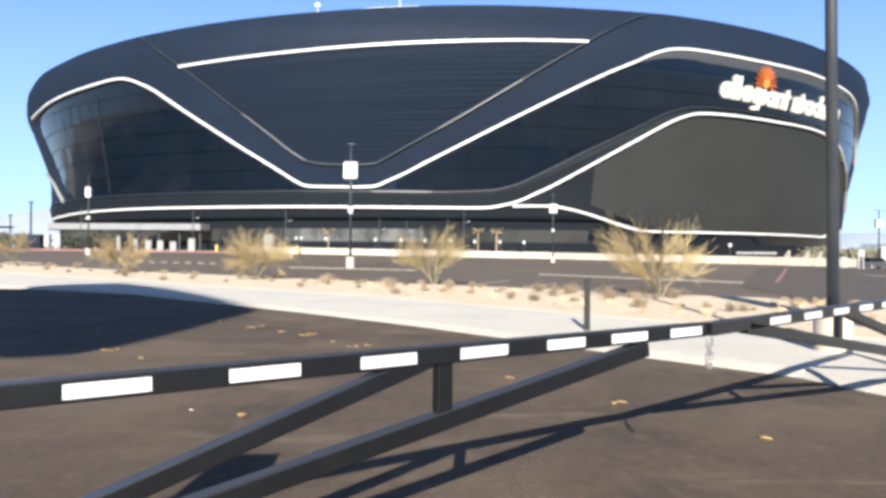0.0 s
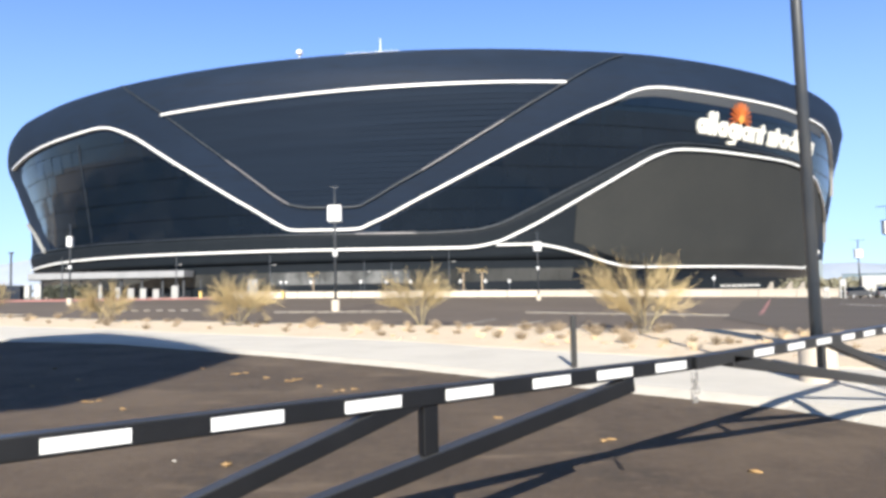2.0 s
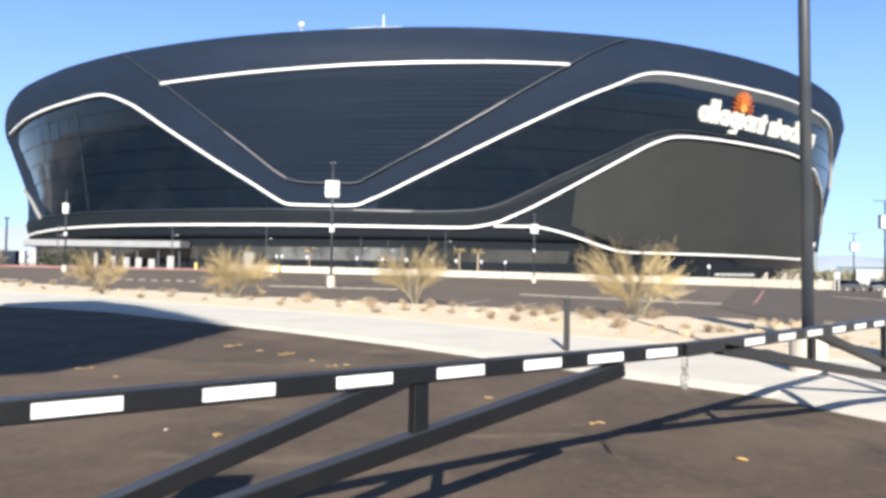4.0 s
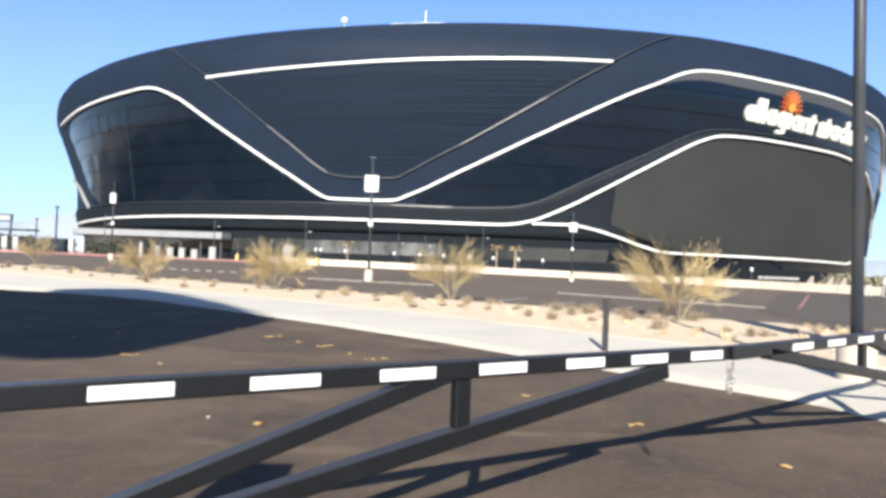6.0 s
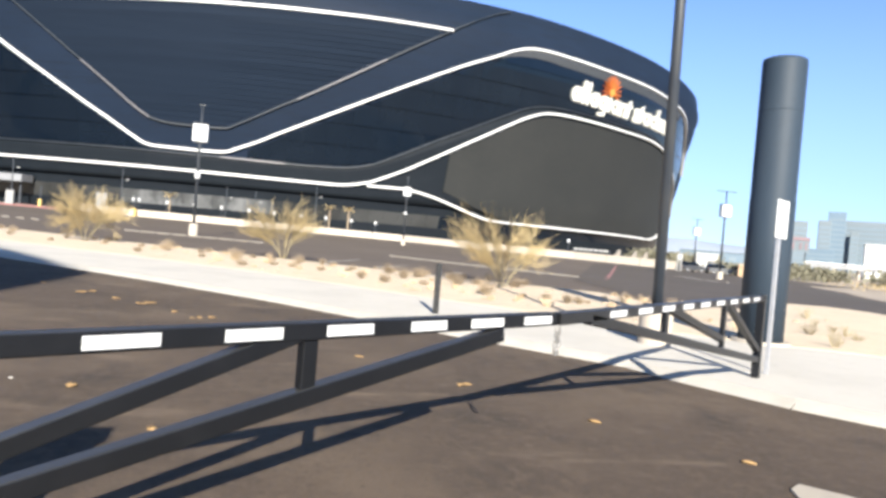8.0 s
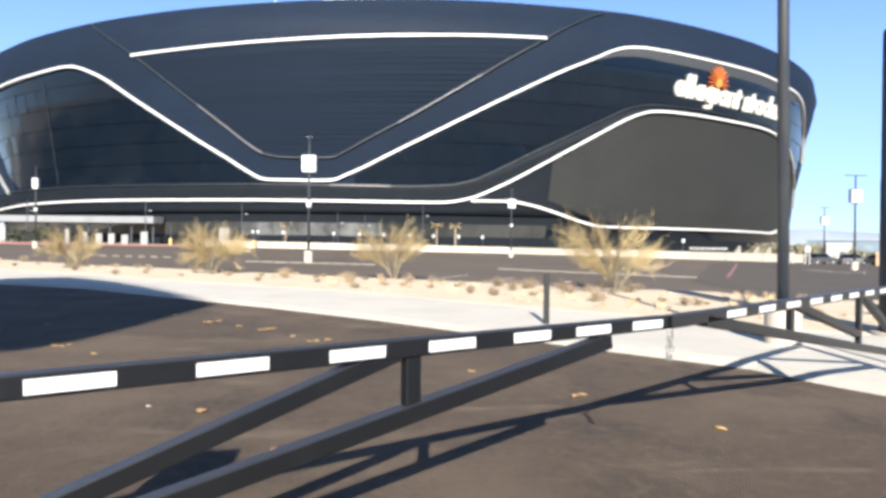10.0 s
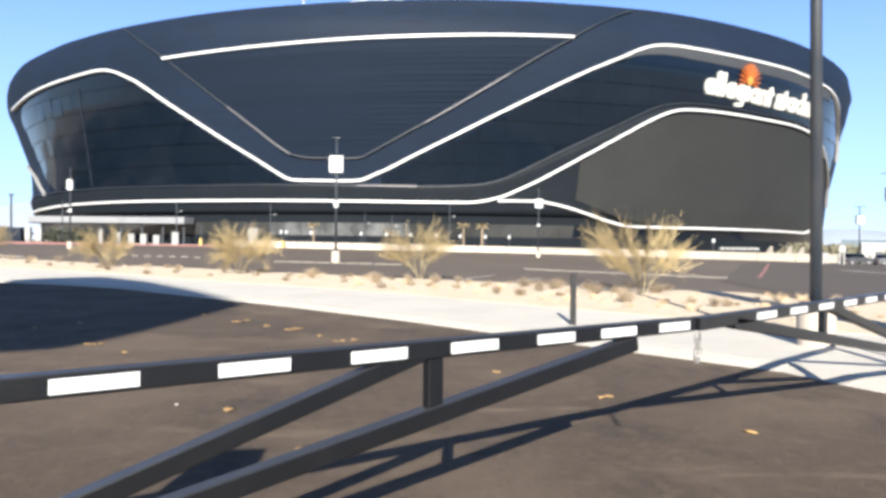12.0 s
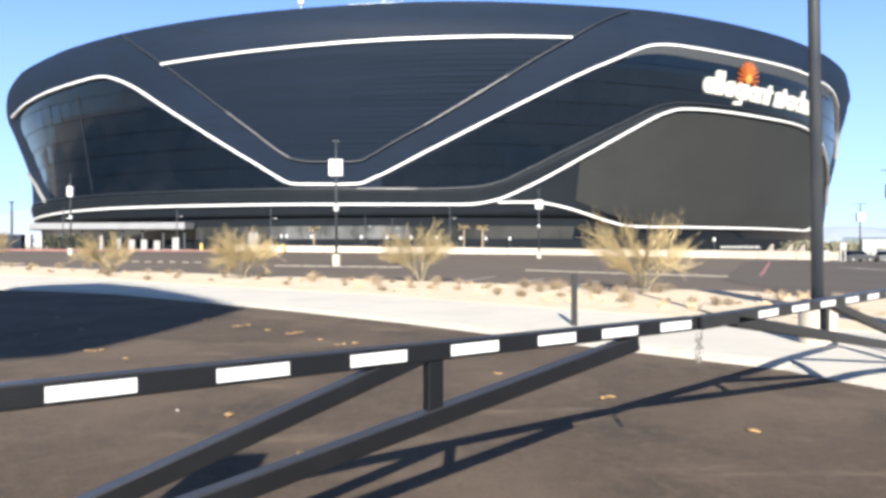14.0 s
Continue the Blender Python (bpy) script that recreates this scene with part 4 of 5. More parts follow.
palo_verde(15, -31.2, 50.5, 2.7, 3.4, 10, 16, 0.0, 0.18)


def shrub_mesh(seed, h, w, n):
    rng = random.Random(seed)
    strands = []
    for i in range(n):
        a = rng.uniform(0, 2 * math.pi)
        lean = rng.uniform(0.1, 1.3) * w / h
        start = Vector((math.cos(a) * 0.08 * w, math.sin(a) * 0.08 * w, -0.03))
        st = bend(rng, start, Vector((math.cos(a) * lean, math.sin(a) * lean, 1)), h * rng.uniform(0.55, 1.15), 4, 0.0055, 0.0025, 0.02, 0.18)
        strands.append(st)
        strands.append(bend(rng, st[2][0], st[3][0] - st[1][0] + Vector((rng.gauss(0, 0.1), rng.gauss(0, 0.1), 0)), h * 0.4, 2, 0.0045, 0.002, 0, 0.25))
    return strip_mesh("shrub", strands, M_shrub)


SHRUBS = [shrub_mesh(30 + i, h, w, 95) for i, (h, w) in enumerate(((0.34, 0.34), (0.42, 0.4), (0.28, 0.36), (0.5, 0.34), (0.24, 0.3)))]
rng = random.Random(5)


def strip_place(u, v):
    """A place in the planting strip: u along it from the column end, v across it."""
    front = [(10.0, 12.6), (7.4, 12.8), (5.6, 14.6), (3.3, 16.6), (0.6, 19.2), (-1.2, 21.0), (-5.2, 24.2), (-45, 50.5)]
    back = [(17.0, 19.0), (11.0, 20.0), (10.2, 22.4), (6.8, 24.6), (3.1, 27.2), (-1.4, 30.2), (-7.2, 33.9), (-45, 55)]
    i = min(6, int(u))
    t = u - i
    fx, fy = (front[i][k] + (front[i + 1][k] - front[i][k]) * t for k in (0, 1))
    bx, by = (back[i][k] + (back[i + 1][k] - back[i][k]) * t for k in (0, 1))
    return fx + (bx - fx) * v, fy + (by - fy) * v


us = [1.9, 2.2, 2.5, 2.75, 3.05, 3.3, 3.6, 3.85, 4.1, 4.4, 4.65, 4.9, 5.15, 5.4, 5.7, 5.95, 6.04, 6.1, 6.16, 6.22, 6.28, 6.34, 6.42, 6.5, 6.58, 6.66, 6.74, 6.84, 6.94]
for i, u in enumerate(us):
    for v0 in ((0.35,) if u < 2.7 else (0.35, 0.75, 0.95) if i % 2 else (0.55, 0.9, 0.78, 0.22)[: 3 + (i % 3 == 0)]):
        x, y = strip_place(u + rng.uniform(-0.08, 0.08) * (1 if u < 6 else 0.3), min(0.97, v0 + rng.uniform(-0.12, 0.12)))
        full = 0.7 if u < 2.7 else 1.0
        ob = new("shrub", SHRUBS[rng.randint(0, 4)])
        ob.matrix_basis = pose(x, y, ground_z(x, y) + 0.08, 0, 0, rng.uniform(0, 360)) @ Matrix.Scale(rng.uniform(0.6, 1.02) * full, 4)
        tagged(ob, "dry brown tufted shrub in the tan gravel", "shrub", group="shrubs in the planting strip")


for x, y, k in ((6.86, 17.2, 3), (7.25, 17.4, 1)):
    ob = new("shrub", SHRUBS[k])
    ob.matrix_basis = pose(x, y, ground_z(x, y) + 0.08, 0, 0, 40 * k) @ Matrix.Scale(0.62, 4)
    tagged(ob, "dense brown shrub in the tan gravel beside the lamp", "shrub", group="shrubs in the planting strip")


def rock_mesh(seed):
    r = random.Random(seed)
    bm = bmesh.new()
    bmesh.ops.create_icosphere(bm, subdivisions=2, radius=1)
    off = Vector((r.uniform(0, 50), r.uniform(0, 50), r.uniform(0, 50)))
    for v in bm.verts:
        v.co *= 1 + 0.35 * noise.noise(v.co * 1.3 + off)
        v.co.z *= 0.62
    me = bpy.data.meshes.new("rock")
    bm.to_mesh(me)
    bm.free()
    me.materials.append(M_rock)
    return me


ROCKS = [rock_mesh(i) for i in range(4)]
for i in range(46):
    x, y = strip_place(rng.uniform(0.0, 6.3), rng.uniform(0.06, 0.94))
    ob = new("rock", ROCKS[i % 4])
    ob.matrix_basis = pose(x, y, ground_z(x, y) + 0.085, rng.uniform(-15, 15), rng.uniform(-15, 15), rng.uniform(0, 360)) @ Matrix.Scale(rng.uniform(0.03, 0.1), 4)
    tagged(ob, "small tan landscape rock on the gravel", "rock", group="rocks in the planting strip")

# weeds in the bare gravel beyond the column
M_weed = mat("olive_weed", (0.3, 0.25, 0.155), 0.9, spots=((3, (0.22, 0.185, 0.115), 0.4, 0.7, ONE),), vary=0.3)
WEEDS = [shrub_mesh(80 + i, h, w, 34) for i, (h, w) in enumerate(((0.5, 0.4), (0.36, 0.42)))]
for me in WEEDS:
    me.name = "weed"
    me.materials.clear()
    me.materials.append(M_weed)
for i, (x, y) in enumerate(((11.89, 13.39), (11.53, 12.65), (14.24, 17.60), (10.91, 13.31), (12.48, 15.11), (12.25, 14.21), (9.90, 11.37))):
    ob = new("weed", WEEDS[i % 2])
    ob.matrix_basis = pose(x, y, ground_z(x, y) + 0.08, 0, 0, 70 * i) @ Matrix.Scale(0.55 + 0.1 * (i % 4), 4)
    tagged(ob, "olive-brown weed growing in the bare gravel", "weed", group="weeds beyond the column")

# pale wisps of dry grass between the shrubs
WISPS = [shrub_mesh(60 + i, h, w, 26) for i, (h, w) in enumerate(((0.2, 0.3), (0.26, 0.26), (0.16, 0.34)))]
for me in WISPS:
    me.name = "grass_tuft"
    me.materials.clear()
    me.materials.append(M_wisp)
for i in range(70):
    x, y = strip_place(rng.uniform(0.4, 6.5), rng.uniform(0.1, 0.95))
    ob = new("grass_tuft", WISPS[i % 3])
    ob.matrix_basis = pose(x, y, ground_z(x, y) + 0.08, 0, 0, rng.uniform(0, 360)) @ Matrix.Scale(rng.uniform(0.7, 1.3), 4)
    tagged(ob, "pale wispy dry grass tuft on the gravel", "grass", group="grass tufts in the planting strip")

# fine gravel, too many to count
gv, gf = [], []
for i in range(9000):
    x, y = strip_place(rng.uniform(0, 1) ** 1.0 * 6.1, rng.uniform(0.0, 1.0))
    z, s = ground_z(x, y) + 0.07, rng.uniform(0.008, 0.024)
    k = len(gv)
    for j in range(3):
        a = 2.094 * j + rng.uniform(0, 1)
        gv.append((x + s * math.cos(a), y + s * math.sin(a), z - 0.004))
    gv.append((x, y, z + s * 0.9))
    gf += [(k, k + 1, k + 3), (k + 1, k + 2, k + 3), (k + 2, k, k + 3)]
me = bpy.data.meshes.new("gravel")
me.from_pydata(gv, [], gf)
me.materials.append(M_rock)
tagged(new("gravel", me), "loose tan gravel scattered over the planting strip", "gravel", kind="stuff")

# ---------------------------------------------------------------- stadium sign, plain shapes


def stadium_sign():
    g = tagged(empty("stadium_sign"), "large white block sign with an orange sunburst on the dark facade", "sign")
    FOOT = [(25.9, 43.5), (29.3, 43.1), (32.4, 42.7), (35.2, 42.5), (41.5, 42.3), (45.0, 42.1)]
    # each block: where it starts and ends round the wall, and its kind
    row = ((25.5, 26.6, "ring"), (26.8, 27.25, "tall"), (27.4, 27.8, "tall"), (27.95, 29.1, "ring"), (29.25, 30.4, "deep"), (30.55, 30.95, "bar"), (31.1, 32.4, "ring"), (32.5, 33.65, "pair"), (33.75, 34.5, "cross"), (35.1, 36.1, "block"), (36.2, 36.9, "cross"), (37.0, 38.4, "ring"), (38.55, 40.1, "tail"), (40.3, 40.8, "bar"), (41.0, 42.2, "pair"), (42.4, 44.3, "trio"))

    def slab(p0, p1, z0, z1):
        bm = bmesh.new()
        r = min(0.45, (z1 - z0) * 0.4)
        dp = min((p1 - p0) * 0.4, r / 3.1)
        corners = []
        for cx, cz, a0 in ((p1 - dp, z1 - r, 0), (p0 + dp, z1 - r, 90), (p0 + dp, z0 + r, 180), (p1 - dp, z0 + r, 270)):
            for q in range(4):
                a = radians(a0 + 30 * q)
                corners.append((cx + dp * math.cos(a), cz + r * math.sin(a)))
        top = [bm.verts.new(surf(p, z, 1.0)) for p, z in corners]
        bot = [bm.verts.new(surf(p, z, 0.1)) for p, z in corners]
        bm.faces.new(top)
        n = len(top)
        for i in range(n):
            bm.faces.new((top[i], top[(i + 1) % n], bot[(i + 1) % n], bot[i]))
        part("bar", bm, M_letter, g)

    def ring(p0, p1, z0, z1, width=1.0):
        bm = bmesh.new()
        n, loops = 20, []
        c, cz, rp, rz = (p0 + p1) / 2, (z0 + z1) / 2, (p1 - p0) / 2, (z1 - z0) / 2
        inner = max(0.3, 1 - width / (rp * 3.1))
        for i in range(n):
            a = 2 * math.pi * i / n
            ca, sa = math.cos(a), math.sin(a)
            loops.append([bm.verts.new(surf(c + rp * k * ca, cz + rz * k * sa, o)) for k, o in ((1, 0.1), (1, 1.0), (inner * 0.8, 1.0), (inner * 0.8, 0.1))])
        for i in range(n):
            for k in range(3):
                bm.faces.new((loops[i][k], loops[i][k + 1], loops[(i + 1) % n][k + 1], loops[(i + 1) % n][k]))
        part("ring", bm, M_letter, g)

    for p0, p1, kind in row:
        low = lerp(FOOT, (p0 + p1) / 2)
        mid, tall = low + 4.3, low + 6.5
        wide = min(0.36, (p1 - p0) * 0.45)
        if kind in ("ring", "deep", "tail"):
            ring(p0, p1 - 0.1, low, mid)
            slab(p1 - wide, p1, {"ring": low, "deep": low - 1.6, "tail": low}[kind], tall if kind == "tail" else mid)
            if kind == "deep":
                slab(p0 + 0.1, p1 - wide, low - 1.7, low - 0.7)
        elif kind in ("tall", "bar", "block"):
            slab(p0, p1, low, tall if kind == "tall" else mid)
        elif kind == "cross":
            slab(p0 + 0.12, p0 + 0.12 + wide, low, mid + 1.3)
            slab(p0, p1, mid - 1.0, mid)
        else:
            k = 2 if kind == "pair" else 3
            for q in range(k):
                start = p0 + (p1 - p0 - wide) * q / (k - 1)
                slab(start, start + wide, low, mid)
            slab(p0, p1, mid - 1.1, mid)
    f0, z0 = 30.75, 48.9
    deg = 1 / 3.1
    for i in range(13):
        a = radians(-24 + 228 * i / 12)
        bm = bmesh.new()
        pts = ((0.9, -0.09), (3.6, -0.05), (4.7, 0.0), (3.6, 0.05), (0.9, 0.09))
        top = [bm.verts.new(surf(f0 + deg * r * math.cos(a + b), z0 + r * math.sin(a + b), 0.9)) for r, b in pts]
        bot = [bm.verts.new(surf(f0 + deg * r * math.cos(a + b), z0 + r * math.sin(a + b), 0.1)) for r, b in pts]
        bm.faces.new(top)
        for k in range(5):
            bm.faces.new((top[k], top[(k + 1) % 5], bot[(k + 1) % 5], bot[k]))
        part("ray", bm, M_orange, g, "orange ray")
    bm = bmesh.new()
    top = [bm.verts.new(surf(f0 + deg * 1.2 * math.cos(k * 0.2618), z0 - 0.2 + 1.2 * math.sin(k * 0.2618), 0.95)) for k in range(24)]
    bot = [bm.verts.new(v.co + Vector((0, 0.8, 0))) for v in top]
    bm.faces.new(top)
    for k in range(24):
        bm.faces.new((top[k], top[(k + 1) % 24], bot[(k + 1) % 24], bot[k]))
    part("core", bm, M_amber, g, "amber core")


stadium_sign()


def roof_beacon():
    p = surf(-9.1, 62.0, -0.6)
    g = tagged(empty("roof_lamp", p.x, p.y, 61.6), "round white lamp standing on the stadium rim", "lamp")
    part("stem", rod(bmesh.new(), (0, 0, -0.4), (0, 0, 1.6), 0.12, n=10), M_white, g)
    bm = bmesh.new()
    bmesh.ops.create_uvsphere(bm, u_segments=20, v_segments=12, radius=0.85, matrix=Matrix.Translation((0, 0, 2.2)))
    part("globe", bm, M_lamp_glass, g, smooth=True)
    q = surf(-2.0, 62.6, -0.8)
    m = tagged(empty("mast", q.x, q.y, 62.3), "thin pale mast standing on the stadium rim", "mast")
    part("pole", rod(bmesh.new(), (0, 0, -0.6), (0, 0, 4.2), 0.16, 0.1, 8), M_white, m)
    part("foot", box(bmesh.new(), (0.8, 0.8, 0.3), (0, 0, 0.1), bevel=0.03), M_white, m)
    bm = patch(bmesh.new(), -5.0, -0.4, lambda f: lerp(RIM_ALL, f) - 0.1, lambda f: lerp(RIM_ALL, f) + 0.22, -0.3, 14, 1, 0.5)
    tagged(link("roof_parapet", bm, M_white), "thin white parapet strip along the stadium rim", "parapet")


roof_beacon()

# ---------------------------------------------------------------- lot markings and far edge


def paint(a, b, width, material=M_line, parent=None, lift=0.02):
    a, b = Vector((*a, 0)), Vector((*b, 0))
    n = max(1, int((b - a).length / 6))
    side = (b - a).cross(Vector((0, 0, 1))).normalized() * width / 2
    bm = bmesh.new()
    prev = None
    for i in range(n + 1):
        p = a + (b - a) * i / n
        row = []
        for s in (side, -side):
            q = p + s
            row.append(bm.verts.new((q.x, q.y, ground_z(q.x, q.y) + lift)))
        if prev:
            bm.faces.new((prev[0], prev[1], row[1], row[0]))
        prev = row
    return part("stripe", bm, material, parent)


marks = tagged(empty("lot_marking"), "worn white and red painted lines on the parking lot", "marking", kind="structure")
for a, b in (((0.9, 30.3), (3.1, 36.4)), ((3.2, 29.6), (5.1, 33.6)), ((5.7, 28.2), (7.2, 31.0)), ((7.9, 26.2), (9.5, 28.7))):
    paint(a, b, 0.13, parent=marks)
paint((37.3, 65.3), (36.1, 55.1), 0.3, parent=marks)
paint((42.9, 90.8), (17.5, 38.1), 0.24, M_red, parent=marks)


def lot_kerb(a, b, dashed, label):
    """Stones end to end, or with a part of each left open at both its ends."""
    k = tagged(empty("lot_kerb"), label, "kerb", kind="structure")
    n = max(1, round(math.dist(a, b) / 1.0))
    for i in range(n):
        p = [a[q] + (b[q] - a[q]) * (i + 0.02) / n for q in (0, 1)]
        q2 = [a[q] + (b[q] - a[q]) * (i + 0.98) / n for q in (0, 1)]
        za, zb = ground_z(*p), ground_z(*q2)
        if not dashed:
            part("kerb_stone", bar(bmesh.new(), (*p, za + 0.03), (*q2, zb + 0.03), 0.3, 0.1, 0.015), M_lot_kerb, k)
        else:
            m = [p[q] + (q2[q] - p[q]) * dashed for q in (0, 1)]
            m2 = [q2[q] + (p[q] - q2[q]) * dashed for q in (0, 1)]
            part("marker", bar(bmesh.new(), (m[0], m[1], za + 0.05), (m2[0], m2[1], zb + 0.05), 0.2, 0.09, 0.02), M_lot_kerb, k, "pale marker block")


lot_kerb((-25.9, 58.1), (-18.8, 58.0), 0.22, "row of low pale marker blocks across the lot")
lot_kerb((-11.6, 51.2), (-2.3, 50.4), 0.03, "row of low pale marker blocks across the lot")
lot_kerb((-31.6, 50.2), (-29.0, 50.6), 0, "low pale kerb in the parking lot")
lot_kerb((6.0, 46.9), (15.4, 37.2), 0, "low pale kerb in the parking lot")
lot_kerb((37.2, 64.8), (37.9, 57.2), 0, "low pale kerb in the parking lot")


# added dark box where the column's shade lies on the gravel
def shade_box(x, y):
    g = tagged(empty("shade_box", x, y, ground_z(x, y) + 0.08, 20), "dark low box in the gravel, standing in for the column's shade", "box")
    part("body", box(bmesh.new(), (0.34, 0.26, 0.24), (0, 0, 0.1), bevel=0.02), M_pole, g)
    part("lid", box(bmesh.new(), (0.36, 0.28, 0.03), (0, 0, 0.235), bevel=0.01), M_pole, g)


shade_box(10.45, 14.98)


def monument_sign(x, y):
    g = tagged(empty("monument_sign", x, y, ground_z(x, y), -32), "dark low monument sign with a pale strip of bars", "sign")
    part("wall", box(bmesh.new(), (8.6, 0.6, 2.6), (0, 0, 1.2), bevel=0.05), M_shade_wall, g)
    for i in range(7):
        part("bar", box(bmesh.new(), (1.0, 0.1, 0.5), (-3.4 + 1.13 * i, -0.34, 2.1), bevel=0.03), M_totem, g)


monument_sign(65.0, 151)

BARRIER = [(-46, 158), (-36.2, 157), (-18.4, 157), (3, 158), (22.3, 156), (38, 140), (52, 128), (64.5, 113)]


def barrier_wall():
    w = tagged(empty("barrier"), "long low pale concrete barrier in front of the stadium", "wall", kind="structure")
    for a, b in zip(BARRIER, BARRIER[1:]):
        n = max(1, round(math.dist(a, b) / 6))
        for i in range(n):
            p = [a[k] + (b[k] - a[k]) * (i + 0.01) / n for k in (0, 1)]
            q = [a[k] + (b[k] - a[k]) * (i + 0.99) / n for k in (0, 1)]
            bm = bmesh.new()
            d = (Vector(q) - Vector(p)).normalized()
            s = Vector((d.y, -d.x, 0))
            loops = []
            for c in (p, q):
                zz = ground_z(*c)
                loops.append([bm.verts.new(Vector((c[0], c[1], zz)) + s * u + Vector((0, 0, v))) for u, v in ((0.3, -0.2), (0.3, 0.3), (0.16, 0.7), (0.14, 1.38), (-0.14, 1.4), (-0.16, 0.7), (-0.3, 0.3), (-0.3, -0.2))])
            for j in range(8):
                bm.faces.new((loops[0][j], loops[0][(j + 1) % 8], loops[1][(j + 1) % 8], loops[1][j]))
            bm.faces.new(loops[0])
            bm.faces.new(loops[1][::-1])
            part("barrier_block", bm, M_pole_base, w)


barrier_wall()
kerb_red = tagged(empty("red_kerb"), "low kerb painted red along the far lot edge", "kerb", kind="structure")
for a, b in (((-46, 150), (-62, 134)), ((-62, 134), (-76, 122)), ((-76, 122), (-110, 116)), ((-110, 116), (-150, 112))):
    za, zb = ground_z(*a), ground_z(*b)
    part("kerb_stone", bar(bmesh.new(), (*a, za + 0.1), (*b, zb + 0.1), 0.4, 0.36, 0.03), M_red, kerb_red)


def bollard_light(x, y):
    g = tagged(empty("bollard_light", x, y, ground_z(x, y)), "slim post light with a white head before the stadium", "lamp", group="post lights on the plaza")
    part("post", rod(bmesh.new(), (0, 0, -0.1), (0, 0, 3.1), 0.1, 0.08, 8), M_pole, g)
    part("head", lathe(bmesh.new(), [(0.16, 3.2), (0.3, 3.38), (0.33, 3.75), (0.24, 4.0), (0.1, 4.06)], 14), M_lamp_glass, g, "white lamp head", smooth=True)


for x in (-37.1, -35.9, -29.9, -23.9, -17.9, -11.7, -5.9, 0.3, 6.1, 12.2, 18.0, 59.0):
    bollard_light(x, 172 if x < 40 else 150)


def plaza_pole(x, y, top):
    z = ground_z(x, y)
    g = tagged(empty("plaza_pole", x, y, z), "slim dark pole with a small side lamp on the stadium plaza", "pole", group="slim poles on the plaza")
    part("shaft", rod(bmesh.new(), (0, 0, -0.1), (0, 0, top - z), 0.13, 0.1, 10), M_pole, g)
    part("arm", rod(bmesh.new(), (0, 0, top - z - 2.6), (1.0, 0, top - z - 2.5), 0.06, 0.05, 8), M_pole, g)
    part("lamp", box(bmesh.new(), (0.6, 0.3, 0.22), (1.1, 0, top - z - 2.5), bevel=0.04), M_totem, g)


for x, top in ((-60.8, 11.2), (-38.8, 10.7), (-16.6, 8.8), (-10.2, 8.3), (3.4, 10.7), (-87.5, 10.8)):
    plaza_pole(x, 168, top)


def palm(seed, x, y, h):
    r = random.Random(seed)
    g = tagged(empty("palm_tree", x, y, ground_z(x, y)), "young palm tree with yellow-green fronds before the stadium", "tree", group="palms on the plaza")
    part("trunk", lathe(bmesh.new(), [(0.26, -0.1), (0.18, 0.8), (0.16, h * 0.75), (0.22, h * 0.86)], 10), M_shrub, g)
    for i in range(16):
        a = 2 * math.pi * i / 16 + r.uniform(-0.2, 0.2)
        up = r.uniform(0.1, 1.3)
        bm = bmesh.new()
        p, d, prev = Vector((0, 0, h * 0.84)), Vector((math.cos(a), math.sin(a), up)).normalized(), None
        for k in range(6):
            w = 0.28 * math.sin(math.pi * (0.12 + 0.86 * k / 5))
            side = d.cross(Vector((0, 0, 1))).normalized() * w
            row = [bm.verts.new(p + side - Vector((0, 0, 0.08))), bm.verts.new(p), bm.verts.new(p - side - Vector((0, 0, 0.08)))]
            if prev:
                bm.faces.new((prev[0], prev[1], row[1], row[0]))
                bm.faces.new((prev[1], prev[2], row[2], row[1]))
            prev = row
            p = p + d * 0.36
            d = (d + Vector((0, 0, -0.22))).normalized()
        part("frond", bm, M_twig, g)


palm(1, 7.0, 175, 7.4)
palm(2, 11.6, 175, 7.3)
# added palm standing in for a brown clump reflected in the lobby glass
palm(3, -30.0, 176, 6.4)


def entry_canopy():
    g = tagged(empty("entry_canopy", 0, 0, 0), "long pale grey canopy over the stadium entrance", "canopy")
    part("fascia", bar(bmesh.new(), (-115.6, 206.7, 7.55), (-67.5, 196, 7.3), 5.0, 1.8, 0.08), M_fascia, g, "pale grey fascia")
    part("soffit", bar(bmesh.new(), (-115.4, 207.7, 6.55), (-68, 197.5, 6.3), 6.0, 0.25, 0.03), M_pole, g)
    for i in range(8):
        t = i / 7
        x, y = -113 + 44 * t, 206.1 - 9.8 * t
        part("column", rod(bmesh.new(), (x, y, -1), (x, y, 6.5), 0.28, n=12), M_pole, g)


entry_canopy()


def turnstile(x, y, h, w=1.3):
    z = ground_z(x, y)
    g = tagged(empty("entrance_pylon", x, y, z), "pale block pylon at the stadium entrance", "pylon", group="pylons at the entrance")
    part("body", box(bmesh.new(), (w, 0.9, h + 0.2), (0, 0, h / 2 - 0.1), bevel=0.06), M_pylon, g)
    part("plinth", box(bmesh.new(), (w + 0.2, 1.1, 0.3), (0, 0, 0.1), bevel=0.04), M_pylon, g)
    part("cap", box(bmesh.new(), (w + 0.1, 1.0, 0.12), (0, 0, h + 0.04), bevel=0.02), M_pole, g)


for x, y, h, w in ((-73, 165, 2.6, 1.1), (-70.4, 166, 2.4, 1.5), (-67.6, 166, 2.4, 1.4), (-65, 167, 2.2, 1.5), (-61, 168, 3.0, 1.6), (-76.5, 164, 3.2, 0.8), (-42, 165, 4.3, 2.2)):
    turnstile(x, y, h, w)


